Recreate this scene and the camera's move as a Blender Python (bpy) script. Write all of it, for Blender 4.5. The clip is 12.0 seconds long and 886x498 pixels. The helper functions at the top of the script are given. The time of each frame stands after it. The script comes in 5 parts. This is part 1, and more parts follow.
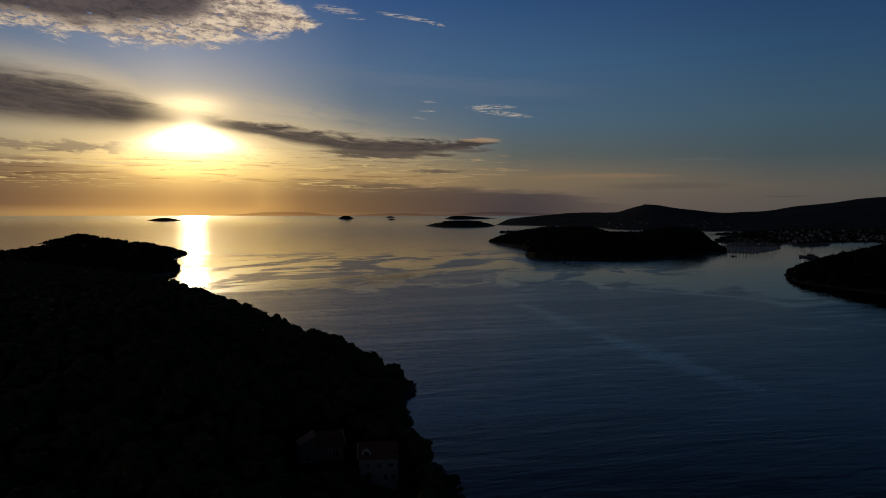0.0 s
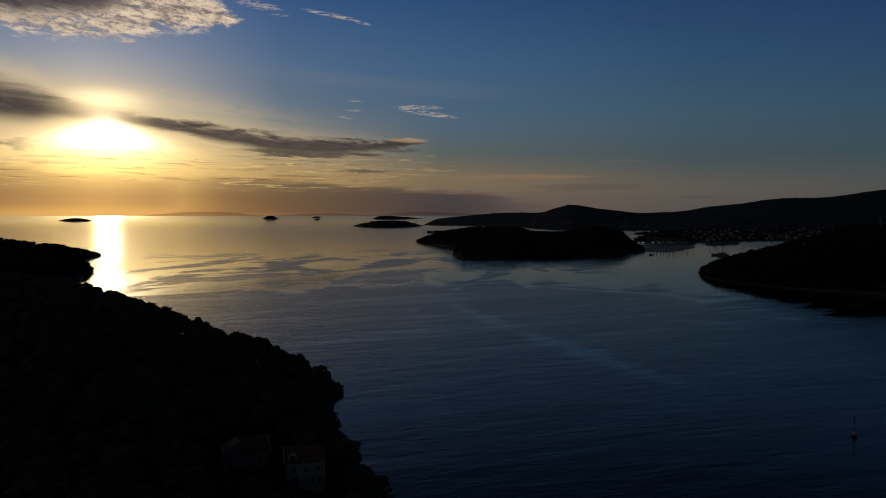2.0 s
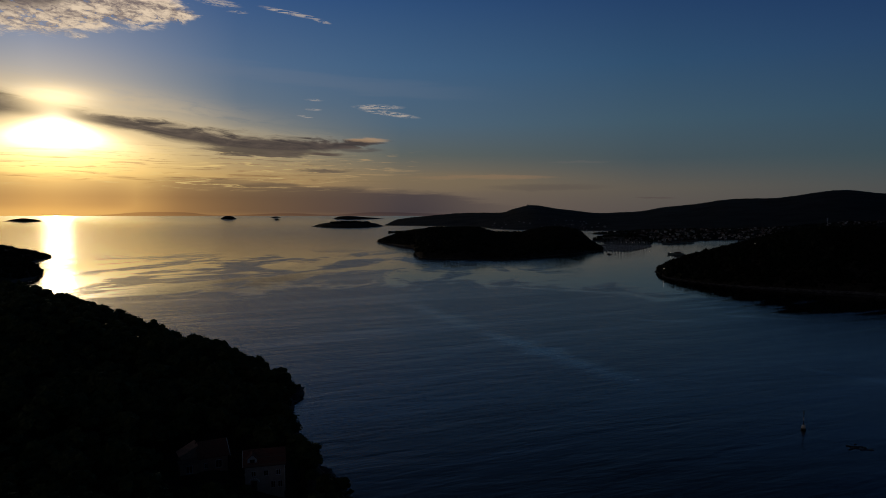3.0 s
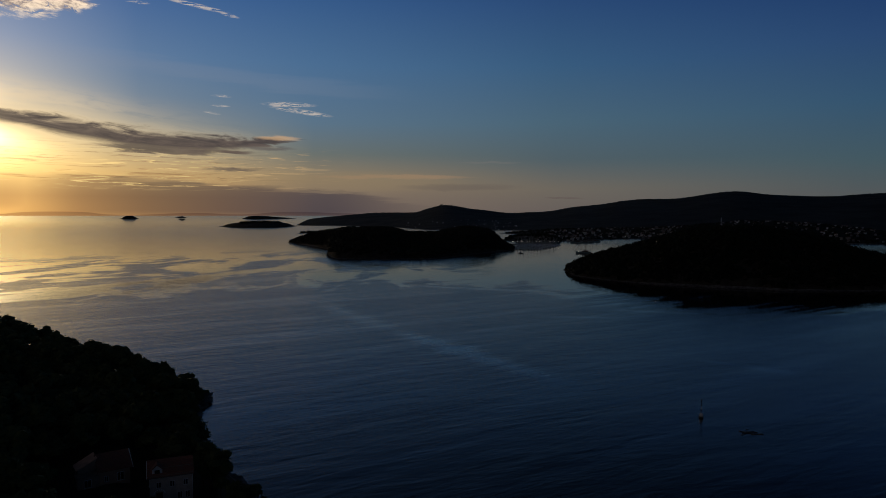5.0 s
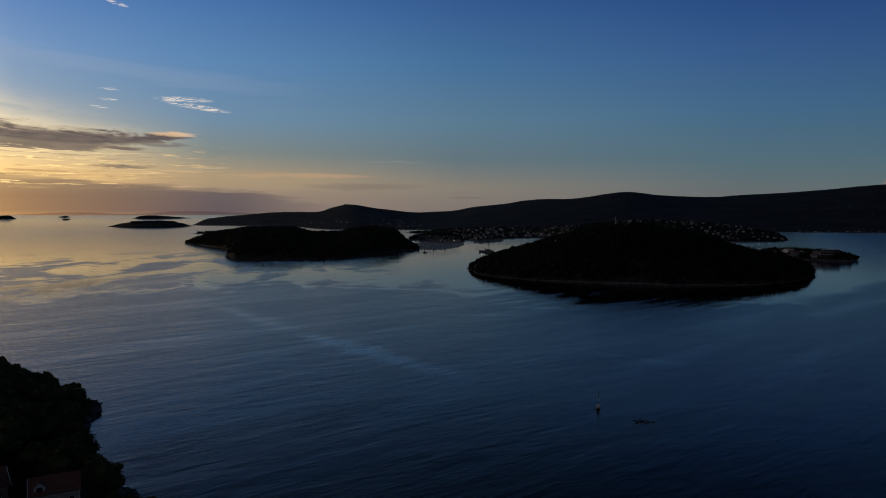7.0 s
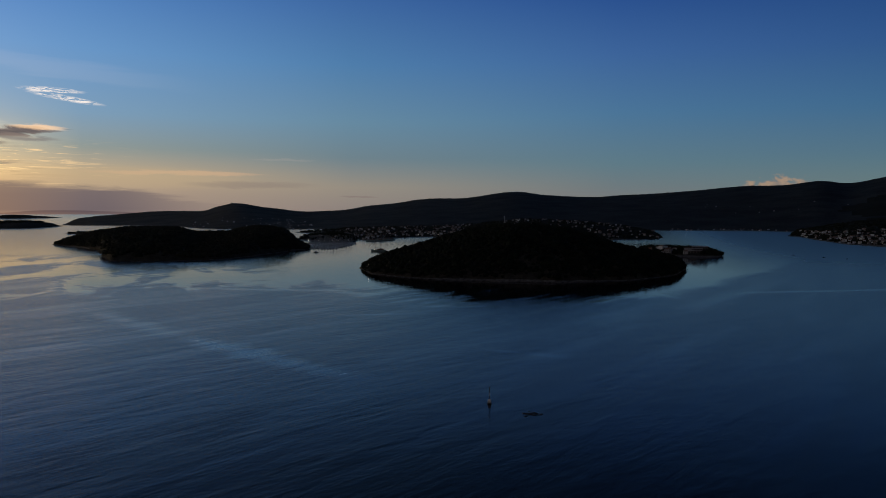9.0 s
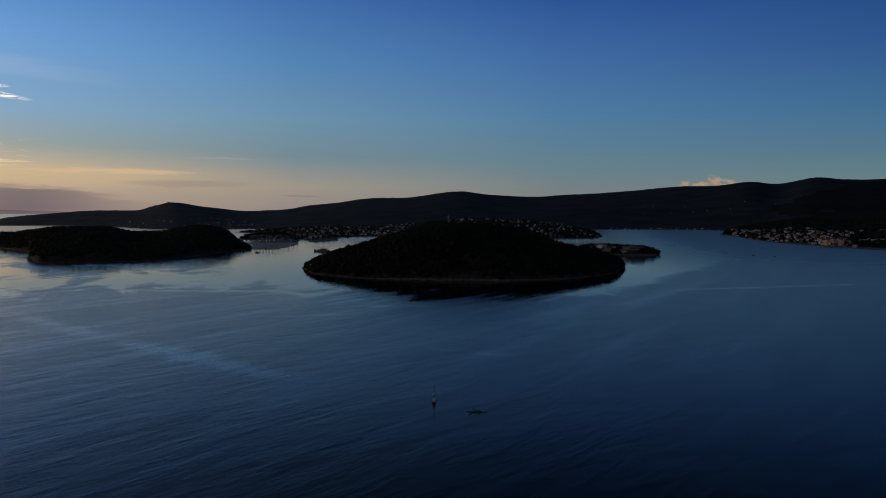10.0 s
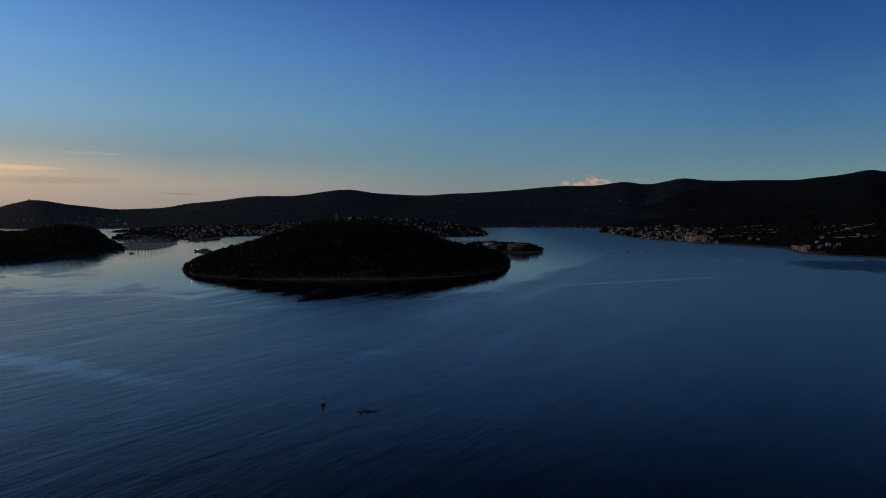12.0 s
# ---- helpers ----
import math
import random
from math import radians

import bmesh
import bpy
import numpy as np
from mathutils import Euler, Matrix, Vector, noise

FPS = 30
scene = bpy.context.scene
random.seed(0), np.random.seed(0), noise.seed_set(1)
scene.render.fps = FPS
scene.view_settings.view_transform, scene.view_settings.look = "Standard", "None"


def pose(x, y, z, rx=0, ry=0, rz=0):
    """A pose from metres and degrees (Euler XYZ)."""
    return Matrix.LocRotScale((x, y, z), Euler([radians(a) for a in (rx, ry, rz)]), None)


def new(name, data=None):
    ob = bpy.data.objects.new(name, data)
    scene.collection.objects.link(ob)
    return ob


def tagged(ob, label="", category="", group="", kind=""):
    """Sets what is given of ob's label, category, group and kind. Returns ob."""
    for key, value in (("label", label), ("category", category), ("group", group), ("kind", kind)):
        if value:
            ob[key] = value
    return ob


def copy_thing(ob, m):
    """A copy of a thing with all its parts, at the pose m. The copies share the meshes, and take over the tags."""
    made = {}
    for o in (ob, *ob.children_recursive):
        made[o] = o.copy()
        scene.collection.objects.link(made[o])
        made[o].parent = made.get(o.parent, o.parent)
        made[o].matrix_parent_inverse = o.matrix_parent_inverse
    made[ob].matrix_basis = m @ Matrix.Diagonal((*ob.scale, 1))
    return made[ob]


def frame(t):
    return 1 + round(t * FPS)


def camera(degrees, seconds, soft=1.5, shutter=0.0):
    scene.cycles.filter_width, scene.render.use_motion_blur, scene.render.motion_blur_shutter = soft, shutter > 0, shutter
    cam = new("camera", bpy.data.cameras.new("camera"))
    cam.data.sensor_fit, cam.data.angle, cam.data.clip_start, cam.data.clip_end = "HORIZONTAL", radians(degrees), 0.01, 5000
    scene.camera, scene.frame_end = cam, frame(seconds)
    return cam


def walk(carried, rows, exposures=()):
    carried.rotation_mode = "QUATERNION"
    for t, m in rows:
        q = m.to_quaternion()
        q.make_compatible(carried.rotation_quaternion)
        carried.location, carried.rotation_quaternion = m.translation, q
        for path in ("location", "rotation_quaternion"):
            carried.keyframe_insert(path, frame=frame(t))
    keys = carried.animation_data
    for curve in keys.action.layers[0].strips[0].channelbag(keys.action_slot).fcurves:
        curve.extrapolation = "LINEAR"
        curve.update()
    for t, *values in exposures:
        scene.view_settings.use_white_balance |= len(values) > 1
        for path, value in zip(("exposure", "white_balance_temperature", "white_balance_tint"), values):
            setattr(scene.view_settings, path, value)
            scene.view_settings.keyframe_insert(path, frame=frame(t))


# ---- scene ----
# A drone hovers over a wooded headland and turns slowly to the right.
LENS, EYE = 65.62, 50.0
TURNS = [  # seconds, bearing, pitch, lean
    (0.0, 0.10, -2.82, 0.04),
    (0.5, 1.61, -2.82, 0.00),
    (1.0, 3.13, -2.81, -0.03),
    (1.5, 4.68, -2.81, -0.05),
    (2.0, 6.26, -2.81, -0.06),
    (2.5, 7.83, -2.80, -0.07),
    (3.0, 9.52, -2.80, -0.08),
    (5.0, 16.68, -2.82, -0.06),
    (5.5, 18.50, -2.83, -0.05),
    (6.0, 20.47, -2.84, -0.04),
    (6.5, 22.48, -2.85, -0.02),
    (7.0, 24.59, -2.86, -0.01),
    (9.0, 33.50, -2.93, 0.04),
    (9.5, 35.82, -2.95, 0.05),
    (10.0, 38.16, -2.97, 0.06),
    (10.5, 40.48, -2.99, 0.06),
    (11.0, 42.82, -3.02, 0.06),
    (11.5, 45.11, -3.04, 0.05),
    (12.0, 47.45, -3.09, 0.04),
]
cam = camera(LENS, 12.0, soft=0.8)
EXPOSURES = [(0.0, -1.65), (2.5, -1.63), (5.0, -1.19), (6.0, -0.77), (7.0, -0.55), (9.0, -0.2), (12.0, 0.15)]
walk(cam, [(t, pose(0, 0, EYE, 0, 0, -turn) @ pose(0, 0, 0, 90 + pitch, 0, -lean)) for t, turn, pitch, lean in TURNS], EXPOSURES)

# ---------------------------------------------------------------- sky, sun
SUN_BEARING, SUN_HEIGHT = -19.8, 6.05


def lin(r, g, b):
    """A colour given in 0..255 display values, as linear light."""
    return tuple(((c / 255 + 0.055) / 1.055) ** 2.4 if c > 10 else c / 255 / 12.92 for c in (r, g, b)) + (1.0,)


class Num:
    """Arithmetic on node sockets."""

    def __init__(self, tree, sock):
        self.tree, self.sock = tree, sock

    def op(self, kind, *others, clamp=False):
        node = self.tree.nodes.new("ShaderNodeMath")
        node.operation, node.use_clamp = kind, clamp
        for slot, value in zip(node.inputs, (self, *others)):
            if isinstance(value, Num):
                self.tree.links.new(value.sock, slot)
            else:
                slot.default_value = value
        return Num(self.tree, node.outputs[0])

    def __add__(self, o): return self.op("ADD", o)
    def __sub__(self, o): return self.op("SUBTRACT", o)
    def __mul__(self, o): return self.op("MULTIPLY", o)
    def __truediv__(self, o): return self.op("DIVIDE", o)
    def abs(self): return self.op("ABSOLUTE")
    def exp(self): return self.op("EXPONENT")
    def sqrt(self): return self.op("SQRT")

    def step(self, lo, hi):
        """0 at lo, 1 at hi, smooth between."""
        node = self.tree.nodes.new("ShaderNodeMapRange")
        node.interpolation_type = "SMOOTHSTEP"
        self.tree.links.new(self.sock, node.inputs[0])
        flip = lo > hi
        node.inputs[1].default_value, node.inputs[2].default_value = (hi, lo) if flip else (lo, hi)
        node.inputs[3].default_value, node.inputs[4].default_value = (1, 0) if flip else (0, 1)
        return Num(self.tree, node.outputs[0])

    def curve(self, points):
        """A smooth curve through (x, y) points, held level past its ends."""
        xs, ys = [p[0] for p in points], [p[1] for p in points]
        x0, x1, y0, y1 = min(xs), max(xs), min(ys), max(ys)
        unit = ((self - x0) / (x1 - x0)).op("ADD", 0.0, clamp=True)
        node = self.tree.nodes.new("ShaderNodeFloatCurve")
        line = node.mapping.curves[0]
        for i, (x, y) in enumerate(points):
            u, v = (x - x0) / (x1 - x0), (y - y0) / (y1 - y0)
            if i in (0, len(points) - 1):
                line.points[0 if i == 0 else -1].location = (u, v)
            else:
                line.points.new(u, v)
        node.mapping.update()
        self.tree.links.new(unit.sock, node.inputs[1])
        return Num(self.tree, node.outputs[0]) * (y1 - y0) + y0

    def ramp(self, stops):
        """A colour from (position, colour) stops."""
        x0, x1 = stops[0][0], stops[-1][0]
        unit = (self - x0) / (x1 - x0)
        node = self.tree.nodes.new("ShaderNodeValToRGB")
        band = node.color_ramp
        for i, (x, colour) in enumerate(stops):
            e = band.elements[i] if i < 2 else band.elements.new(1.0)
            e.position = (x - x0) / (x1 - x0)
        for (x, colour), e in zip(stops, sorted(band.elements, key=lambda e: e.position)):
            e.color = colour
        self.tree.links.new(unit.sock, node.inputs[0])
        return node.outputs[0]


def pack(tree, x, y, z=0.0):
    node = tree.nodes.new("ShaderNodeCombineXYZ")
    for slot, v in zip(node.inputs, (x, y, z)):
        if isinstance(v, Num):
            tree.links.new(v.sock, slot)
        else:
            slot.default_value = v
    return node.outputs[0]


def grain(tree, vector, scale, detail=4.0, rough=0.55, twist=0.0):
    node = tree.nodes.new("ShaderNodeTexNoise")
    node.inputs["Scale"].default_value, node.inputs["Detail"].default_value = scale, detail
    node.inputs["Roughness"].default_value, node.inputs["Distortion"].default_value = rough, twist
    tree.links.new(vector, node.inputs["Vector"])
    return Num(tree, node.outputs[0])


def blend(tree, amount, a, b, kind="MIX"):
    node = tree.nodes.new("ShaderNodeMix")
    node.data_type, node.blend_type, node.clamp_factor = "RGBA", kind, kind == "MIX"
    for slot, v in ((node.inputs[0], amount), (node.inputs[6], a), (node.inputs[7], b)):
        if isinstance(v, Num):
            tree.links.new(v.sock, slot)
        elif hasattr(v, "is_linked"):
            tree.links.new(v, slot)
        else:
            slot.default_value = v
    return node.outputs[2]


SKY_SCALE = 2.6  # colour stops stay under 1, the sky is this much brighter


def tone(r, g, b, stops=-1.45):
    """A display colour at an exposure, as scaled sky light."""
    return tuple(c / 2 ** stops / SKY_SCALE for c in lin(r, g, b)[:3]) + (1.0,)


def air(r, g, b):
    return (r / SKY_SCALE, g / SKY_SCALE, b / SKY_SCALE, 1.0)


def build_sky():
    world = bpy.data.worlds.new("sky")
    scene.world = world
    world.use_nodes = True
    tree = world.node_tree
    tree.nodes.clear()
    where = tree.nodes.new("ShaderNodeTexCoord").outputs["Generated"]
    split = tree.nodes.new("ShaderNodeSeparateXYZ")
    tree.links.new(where, split.inputs[0])
    x, y, z = (Num(tree, s) for s in split.outputs)
    az = x.op("ARCTAN2", y) * (180 / math.pi)
    el = (z.op("ARCSINE") * (180 / math.pi)).op("MAXIMUM", 0.0)
    da = az - SUN_BEARING
    # clear air by height, at bearings round the horizon: gold at the sun, teal and blue away from it
    def top(k):
        return [(21, air(0.030 * k, 0.085 * k, 0.20 * k)), (26, air(0.013 * k, 0.036 * k, 0.082 * k)), (40, air(0.010 * k, 0.022 * k, 0.045 * k)), (90, air(0.012, 0.019, 0.030))]

    away = el.ramp([(0, air(0.036, 0.080, 0.130)), (5, air(0.022, 0.056, 0.105)), (17, air(0.008, 0.026, 0.068))] + top(0.35))
    rings = []
    rings.append((-62, -36, [(0, air(0.50, 0.30, 0.16)), (3, air(0.60, 0.42, 0.22)), (6, air(0.52, 0.48, 0.36)), (9, air(0.36, 0.44, 0.46)), (12, air(0.26, 0.38, 0.52)), (17, air(0.16, 0.28, 0.50))]))
    rings.append((-36, -21, [(0, air(1.55, 0.80, 0.20)), (1.5, air(1.35, 0.72, 0.20)), (3, air(1.85, 1.15, 0.34)), (5, air(1.9, 1.35, 0.58)), (8, air(1.15, 1.0, 0.66)), (10, air(0.66, 0.72, 0.72)), (12.5, air(0.42, 0.56, 0.76)), (17, air(0.20, 0.36, 0.66))]))
    rings.append((-21, -7, [(0, air(0.95, 0.50, 0.19)), (1.5, air(0.90, 0.50, 0.20)), (3, air(1.25, 0.80, 0.32)), (5, air(0.90, 0.72, 0.42)), (7, air(0.48, 0.52, 0.48)), (9, air(0.30, 0.44, 0.56)), (12, air(0.20, 0.38, 0.62)), (17, air(0.09, 0.24, 0.56))]))
    rings.append((-7, 6, [(0, air(0.42, 0.305, 0.24)), (1.5, air(0.49, 0.355, 0.26)), (3, air(0.62, 0.46, 0.28)), (5, air(0.32, 0.37, 0.34)), (7.5, air(0.235, 0.395, 0.525)), (12, air(0.16, 0.355, 0.61)), (17, air(0.085, 0.235, 0.53))]))
    rings.append((6, 26, [(0, air(0.285, 0.24, 0.225)), (2.2, air(0.345, 0.304, 0.25)), (4.5, air(0.182, 0.258, 0.292)), (7.5, air(0.152, 0.292, 0.385)), (12, air(0.090, 0.24, 0.435)), (17, air(0.053, 0.155, 0.38))]))
    rings.append((26, 48, [(0, air(0.235, 0.210, 0.205)), (2.2, air(0.174, 0.218, 0.235)), (4, air(0.128, 0.222, 0.270)), (8, air(0.081, 0.205, 0.335)), (12.5, air(0.053, 0.148, 0.345)), (17, air(0.025, 0.09, 0.285))]))
    rings.append((48, 74, [(0, air(0.165, 0.215, 0.215)), (2.7, air(0.125, 0.215, 0.24)), (4.5, air(0.090, 0.185, 0.26)), (7.5, air(0.050, 0.152, 0.275)), (12, air(0.026, 0.092, 0.245)), (17, air(0.012, 0.056, 0.19))]))
    colour = away
    for lo, hi, stops in rings:
        if hi < 0:  # brighter towards the sun
            stops = [(e, tuple(c * (1.36 if hi < -10 else 1.14) for c in tint[:3]) + (1,)) for e, tint in stops]
        node = tree.nodes.new("ShaderNodeMapRange")
        tree.links.new(az.sock, node.inputs[0])
        node.inputs[1].default_value, node.inputs[2].default_value = lo, hi
        colour = blend(tree, Num(tree, node.outputs[0]), colour, el.ramp(stops + top(1.0 if hi < 10 else 0.30 if hi < 40 else 0.11)))
    colour = blend(tree, az.step(80, 150), colour, away)
    flat = pack(tree, az * 0.1, el * 0.45)
    streak = pack(tree, az * 0.06, el * 0.8)
    # the sun's haze
    r = ((da * da) * 0.6 + (el - SUN_HEIGHT) * (el - SUN_HEIGHT)).sqrt()
    colour = blend(tree, (r * -0.36).exp() * 1.1, colour, air(2.6, 1.75, 0.66), "ADD")
    u, v = da / 6.0, (el - 4.2) / 1.5
    colour = blend(tree, ((u * u + v * v) * -1.0).exp() * 0.75, colour, air(2.5, 1.7, 0.5), "ADD")
    u, v = da / 9.0, (el - 0.4) / 0.9
    colour = blend(tree, ((u * u + v * v) * -1.0).exp() * 0.2, colour, air(2.0, 1.1, 0.25), "ADD")
    # cloud banks low over the horizon, brown to purple
    bands = grain(tree, pack(tree, az * 0.05, el * 0.7), 3.0, 7, 0.62, 0.8)
    crest = az.curve([(-60, 4.6), (-36, 4.3), (-30, 4.1), (-25, 3.6), (-20, 2.9), (-13, 3.05), (-5, 2.8), (3, 2.3), (8, 2.0), (13, 1.2), (20, 0.4)])
    bank = (crest - el + (bands - 0.5) * 1.9).step(-0.2, 0.5) * az.step(18, 6) * (el.step(0.1, 0.9) * az.step(-13, -17)).op("MAXIMUM", az.step(-17, -11) * el.step(-0.6, 0.4))
    bank = bank * da.abs().curve([(0, 0.35), (6, 0.62), (14, 0.95), (40, 1.0)])
    colour = blend(tree, bank, colour, blend(tree, 1.0, colour, blend(tree, az.step(-18, -4), (0.54, 0.49, 0.58, 1), (0.44, 0.47, 0.64, 1)), "MULTIPLY"))
    # flat cumulus line west of the sun
    lumps = grain(tree, pack(tree, az * 0.22, el * 0.5), 3.0, 6, 0.6)
    row = (((el - 5.0) / 0.42).abs() + (lumps - 0.5) * 3.2).step(1.0, 0.4) * az.step(-23, -27)
    colour = blend(tree, row * 0.75, colour, air(0.62, 0.44, 0.28))
    row = (((el - 3.85 - (az + 30) * 0.01) / 0.16).abs() + (lumps - 0.5) * 4.0).step(1.0, 0.3) * az.step(-20, -26)
    colour = blend(tree, row * 0.6, colour, air(2.2, 1.6, 0.8))
    # thin streaks, dark and bright
    thin = grain(tree, pack(tree, az * 0.07, el * 1.5), 2.8, 8, 0.64, 0.9)
    colour = blend(tree, thin.step(0.53, 0.63) * el.step(5.9, 4.7) * el.step(2.0, 2.8) * az.step(7, -4) * 0.75, colour, blend(tree, 1.0, colour, (0.55, 0.50, 0.54, 1), "MULTIPLY"))
    gold = grain(tree, pack(tree, az * 0.12, el * 1.7, 3.0), 2.4, 9, 0.68, 1.0)
    colour = blend(tree, gold.step(0.54, 0.66) * el.step(5.7, 4.5) * el.step(1.8, 2.6) * az.step(11, 0) * 0.85, colour, blend(tree, da.abs().step(8, 26), air(2.5, 1.75, 0.66), air(1.2, 0.82, 0.42)))
    # the long dark bar through which the sun breaks
    fibre = grain(tree, pack(tree, az * 0.13, (el + az * 0.075) * 0.8), 2.6, 9, 0.63, 0.9)
    wob = (fibre - 0.5) * (az.step(-22, -10) * 1.3 + 0.5)
    mid = az.curve([(-60, 9.6), (-32, 8.5), (-25, 8.0), (-20.6, 7.6), (-16, 7.0), (-10.7, 6.25), (-3.8, 5.62), (1, 5.75), (5, 6.0)])
    half = az.curve([(-60, 2.0), (-32, 1.7), (-25, 1.25), (-20.6, 0.5), (-16, 0.42), (-10.7, 0.60), (-3.8, 0.62), (1, 0.36), (5, 0.02)])
    off = ((el + wob * 0.75 - mid).abs() + (fibre - 0.5) * 0.5) / half
    rim = off.step(2.6, 0.9) * az.step(9, 2)
    bar = off.step(1.55, 0.45) * az.step(6, 3)
    u, v = (az + 5.2) / 5.0, (el - 5.15 + (fibre - 0.5) * 1.6) / 0.52
    bar = bar.op("MAXIMUM", (u * u + v * v).step(1.3, 0.3) * 0.9)
    colour = blend(tree, rim * da.abs().step(26, 2) * 0.5, colour, air(2.3, 1.75, 0.9))
    burnt = (((da + 0.2) / 2.3) * ((da + 0.2) / 2.3) * -1.0).exp() * -0.8 + 1.0
    colour = blend(tree, bar * burnt * 0.95, colour, blend(tree, fibre.step(0.30, 0.70), air(0.115, 0.096, 0.098), air(0.25, 0.19, 0.165)))
    # a pale gilded veil over the bar
    u, v = (da - 1.5) / 10.5, (el - 8.75 + (az + 18) * 0.12 + (fibre - 0.5) * 1.6) / 1.05
    colour = blend(tree, ((u * u + v * v) * -1.0).exp() * fibre.step(0.25, 0.6) * 0.6, colour, air(1.9, 1.5, 0.88))
    # broken cloud overhead, lit from below
    cells = grain(tree, pack(tree, az * 0.16 + el * 0.09, el * 0.55), 3.0, 10, 0.66, 0.5)
    mass = grain(tree, pack(tree, az * 0.10, el * 0.3, 5.0), 1.6, 4, 0.55)
    flecks = grain(tree, pack(tree, az * 0.42 + el * 0.2, el * 0.95, 2.0), 3.4, 8, 0.66, 0.6)
    edge = az.curve([(-60, 12.6), (-32, 12.7), (-28.5, 12.8), (-23.5, 12.6), (-20.4, 12.6), (-16.5, 13.5), (-12, 14.1), (-10.4, 14.9), (-8, 18.0)])
    above = el - edge + (cells - 0.5) * 3.0 + (mass - 0.5) * 1.2
    roof = az.curve([(-60, 40.0), (-16, 30.0), (-13.7, 17.2), (-11.5, 16.0), (-9.3, 14.9), (-8, 14.4)])
    deck = above.step(-0.25, 0.7) * (roof - el + (cells - 0.5) * 2.4).step(-0.3, 0.6) * az.step(-7.5, -10) * el.step(30, 20)
    gaps = (flecks + above * 0.05 + (mass - 0.5) * 0.25).step(0.36, 0.50)
    core = (above + (flecks - 0.5) * 1.6 + (mass - 0.5) * 3.0 + az.curve([(-60, 0.9), (-33, 0.9), (-24, 0.6), (-21, -0.2), (-19, -1.1), (-16, -2.4), (-12, -4.0), (-8, -6.0)])).step(0.9, 2.9)
    shine = blend(tree, (flecks * 0.5 + cells * 0.5).step(0.40, 0.60), air(0.60, 0.48, 0.42), air(2.3, 1.85, 1.25))
    colour = blend(tree, deck * gaps, colour, blend(tree, core, shine, blend(tree, (flecks * 0.5 + mass * 0.5).step(0.36, 0.66), air(0.145, 0.125, 0.13), air(0.33, 0.26, 0.24))))
    # a thin veil crossing above
    v = (el - 10.6 + (az - 2) * 0.075 + (grain(tree, streak, 2.0, 4) - 0.5) * 1.2) / 0.7
    colour = blend(tree, (v * v).step(1.3, 0.0) * az.step(-16, -6) * az.step(16, 4) * 0.12, colour, air(0.62, 0.66, 0.72))
    # stray wisps
    hole = grain(tree, pack(tree, az * 0.45, el * 3.2), 2.6, 8, 0.68, 0.8).step(0.43, 0.57)
    for a, e, wa, we, tilt, power in ((4.1, 8.82, 2.0, 0.2, 0.0, 1.0), (5.0, 8.32, 2.3, 0.2, -0.13, 1.0), (-2.9, 15.8, 2.3, 0.16, -0.14, 1.0), (-0.4, 15.3, 0.7, 0.13, -0.2, 0.8), (-1.0, 9.28, 0.8, 0.09, 0.0, 0.9),
                                      (-1.2, 8.52, 0.7, 0.08, 0.0, 0.8), (-1.8, 7.95, 0.6, 0.08, -0.1, 0.8), (-8.6, 16.2, 1.8, 0.3, -0.1, 0.8), (-7.0, 15.6, 0.8, 0.12, 0.0, 0.7)):
        u, v = (az - a) / wa, (el - e - (az - a) * tilt) / we
        colour = blend(tree, (u * u + v * v).step(1.5, 0.1) * hole * (0.8 * power), colour, air(1.35, 1.18, 0.95))
    # low bars east of the gold
    for a, e, wa, we, tint, power in ((12.5, 3.15, 6.5, 0.20, air(0.80, 0.50, 0.30), 0.55), (9.0, 2.7, 9.0, 0.9, air(0.62, 0.46, 0.27), 0.35), (20.5, 4.35, 2.6, 0.12, air(0.36, 0.36, 0.34), 0.45), (26.6, 1.37, 1.6, 0.1, air(0.24, 0.18, 0.17), 0.6), (18, 2.3, 5.0, 0.3, air(0.26, 0.21, 0.19), 0.4), (2.4, 5.35, 2.2, 0.16, air(0.20, 0.17, 0.17), 0.6), (3.2, 6.15, 1.8, 0.2, air(1.25, 0.82, 0.46), 0.75), (-0.2, 4.97, 1.5, 0.17, air(0.22, 0.16, 0.14), 0.85), (-0.4, 3.62, 2.4, 0.14, air(0.22, 0.18, 0.17), 0.7)):
        u, v = (az - a) / wa, (el - e + (fibre - 0.5) * 0.6) / we
        colour = blend(tree, (u * u + v * v).step(1.4, 0.0) * power, colour, tint)
    # a lit cumulus far behind the ridge
    puff = grain(tree, pack(tree, az * 0.7, el * 1.0), 2.2, 7, 0.56, 0.6)
    heap = az.curve([(55.5, -2.0), (57.0, 2.25), (58.4, 2.5), (59.7, 2.95), (60.5, 2.5), (61.4, 2.6), (62.4, -2.0)])
    colour = blend(tree, (heap - el + (puff - 0.5) * 1.9).step(-0.1, 0.5) * 0.85, colour, blend(tree, puff.step(0.36, 0.64), air(0.25, 0.215, 0.195), air(0.46, 0.315, 0.215)))
    # hazy coast on the horizon
    coast = az.curve([(-40, 0.0), (-19, 0.0), (-15, 0.2), (-12.6, 0.26), (-10, 0.12), (-8, 0.03), (-3, 0.17), (0, 0.06), (4, 0.26), (7, 0.2), (12, 0.0)])
    colour = blend(tree, (coast - el).step(-0.03, 0.03) * coast.step(0.0, 0.05) * 0.9, colour, blend(tree, 1.0, colour, (0.62, 0.58, 0.64, 1), "MULTIPLY"))
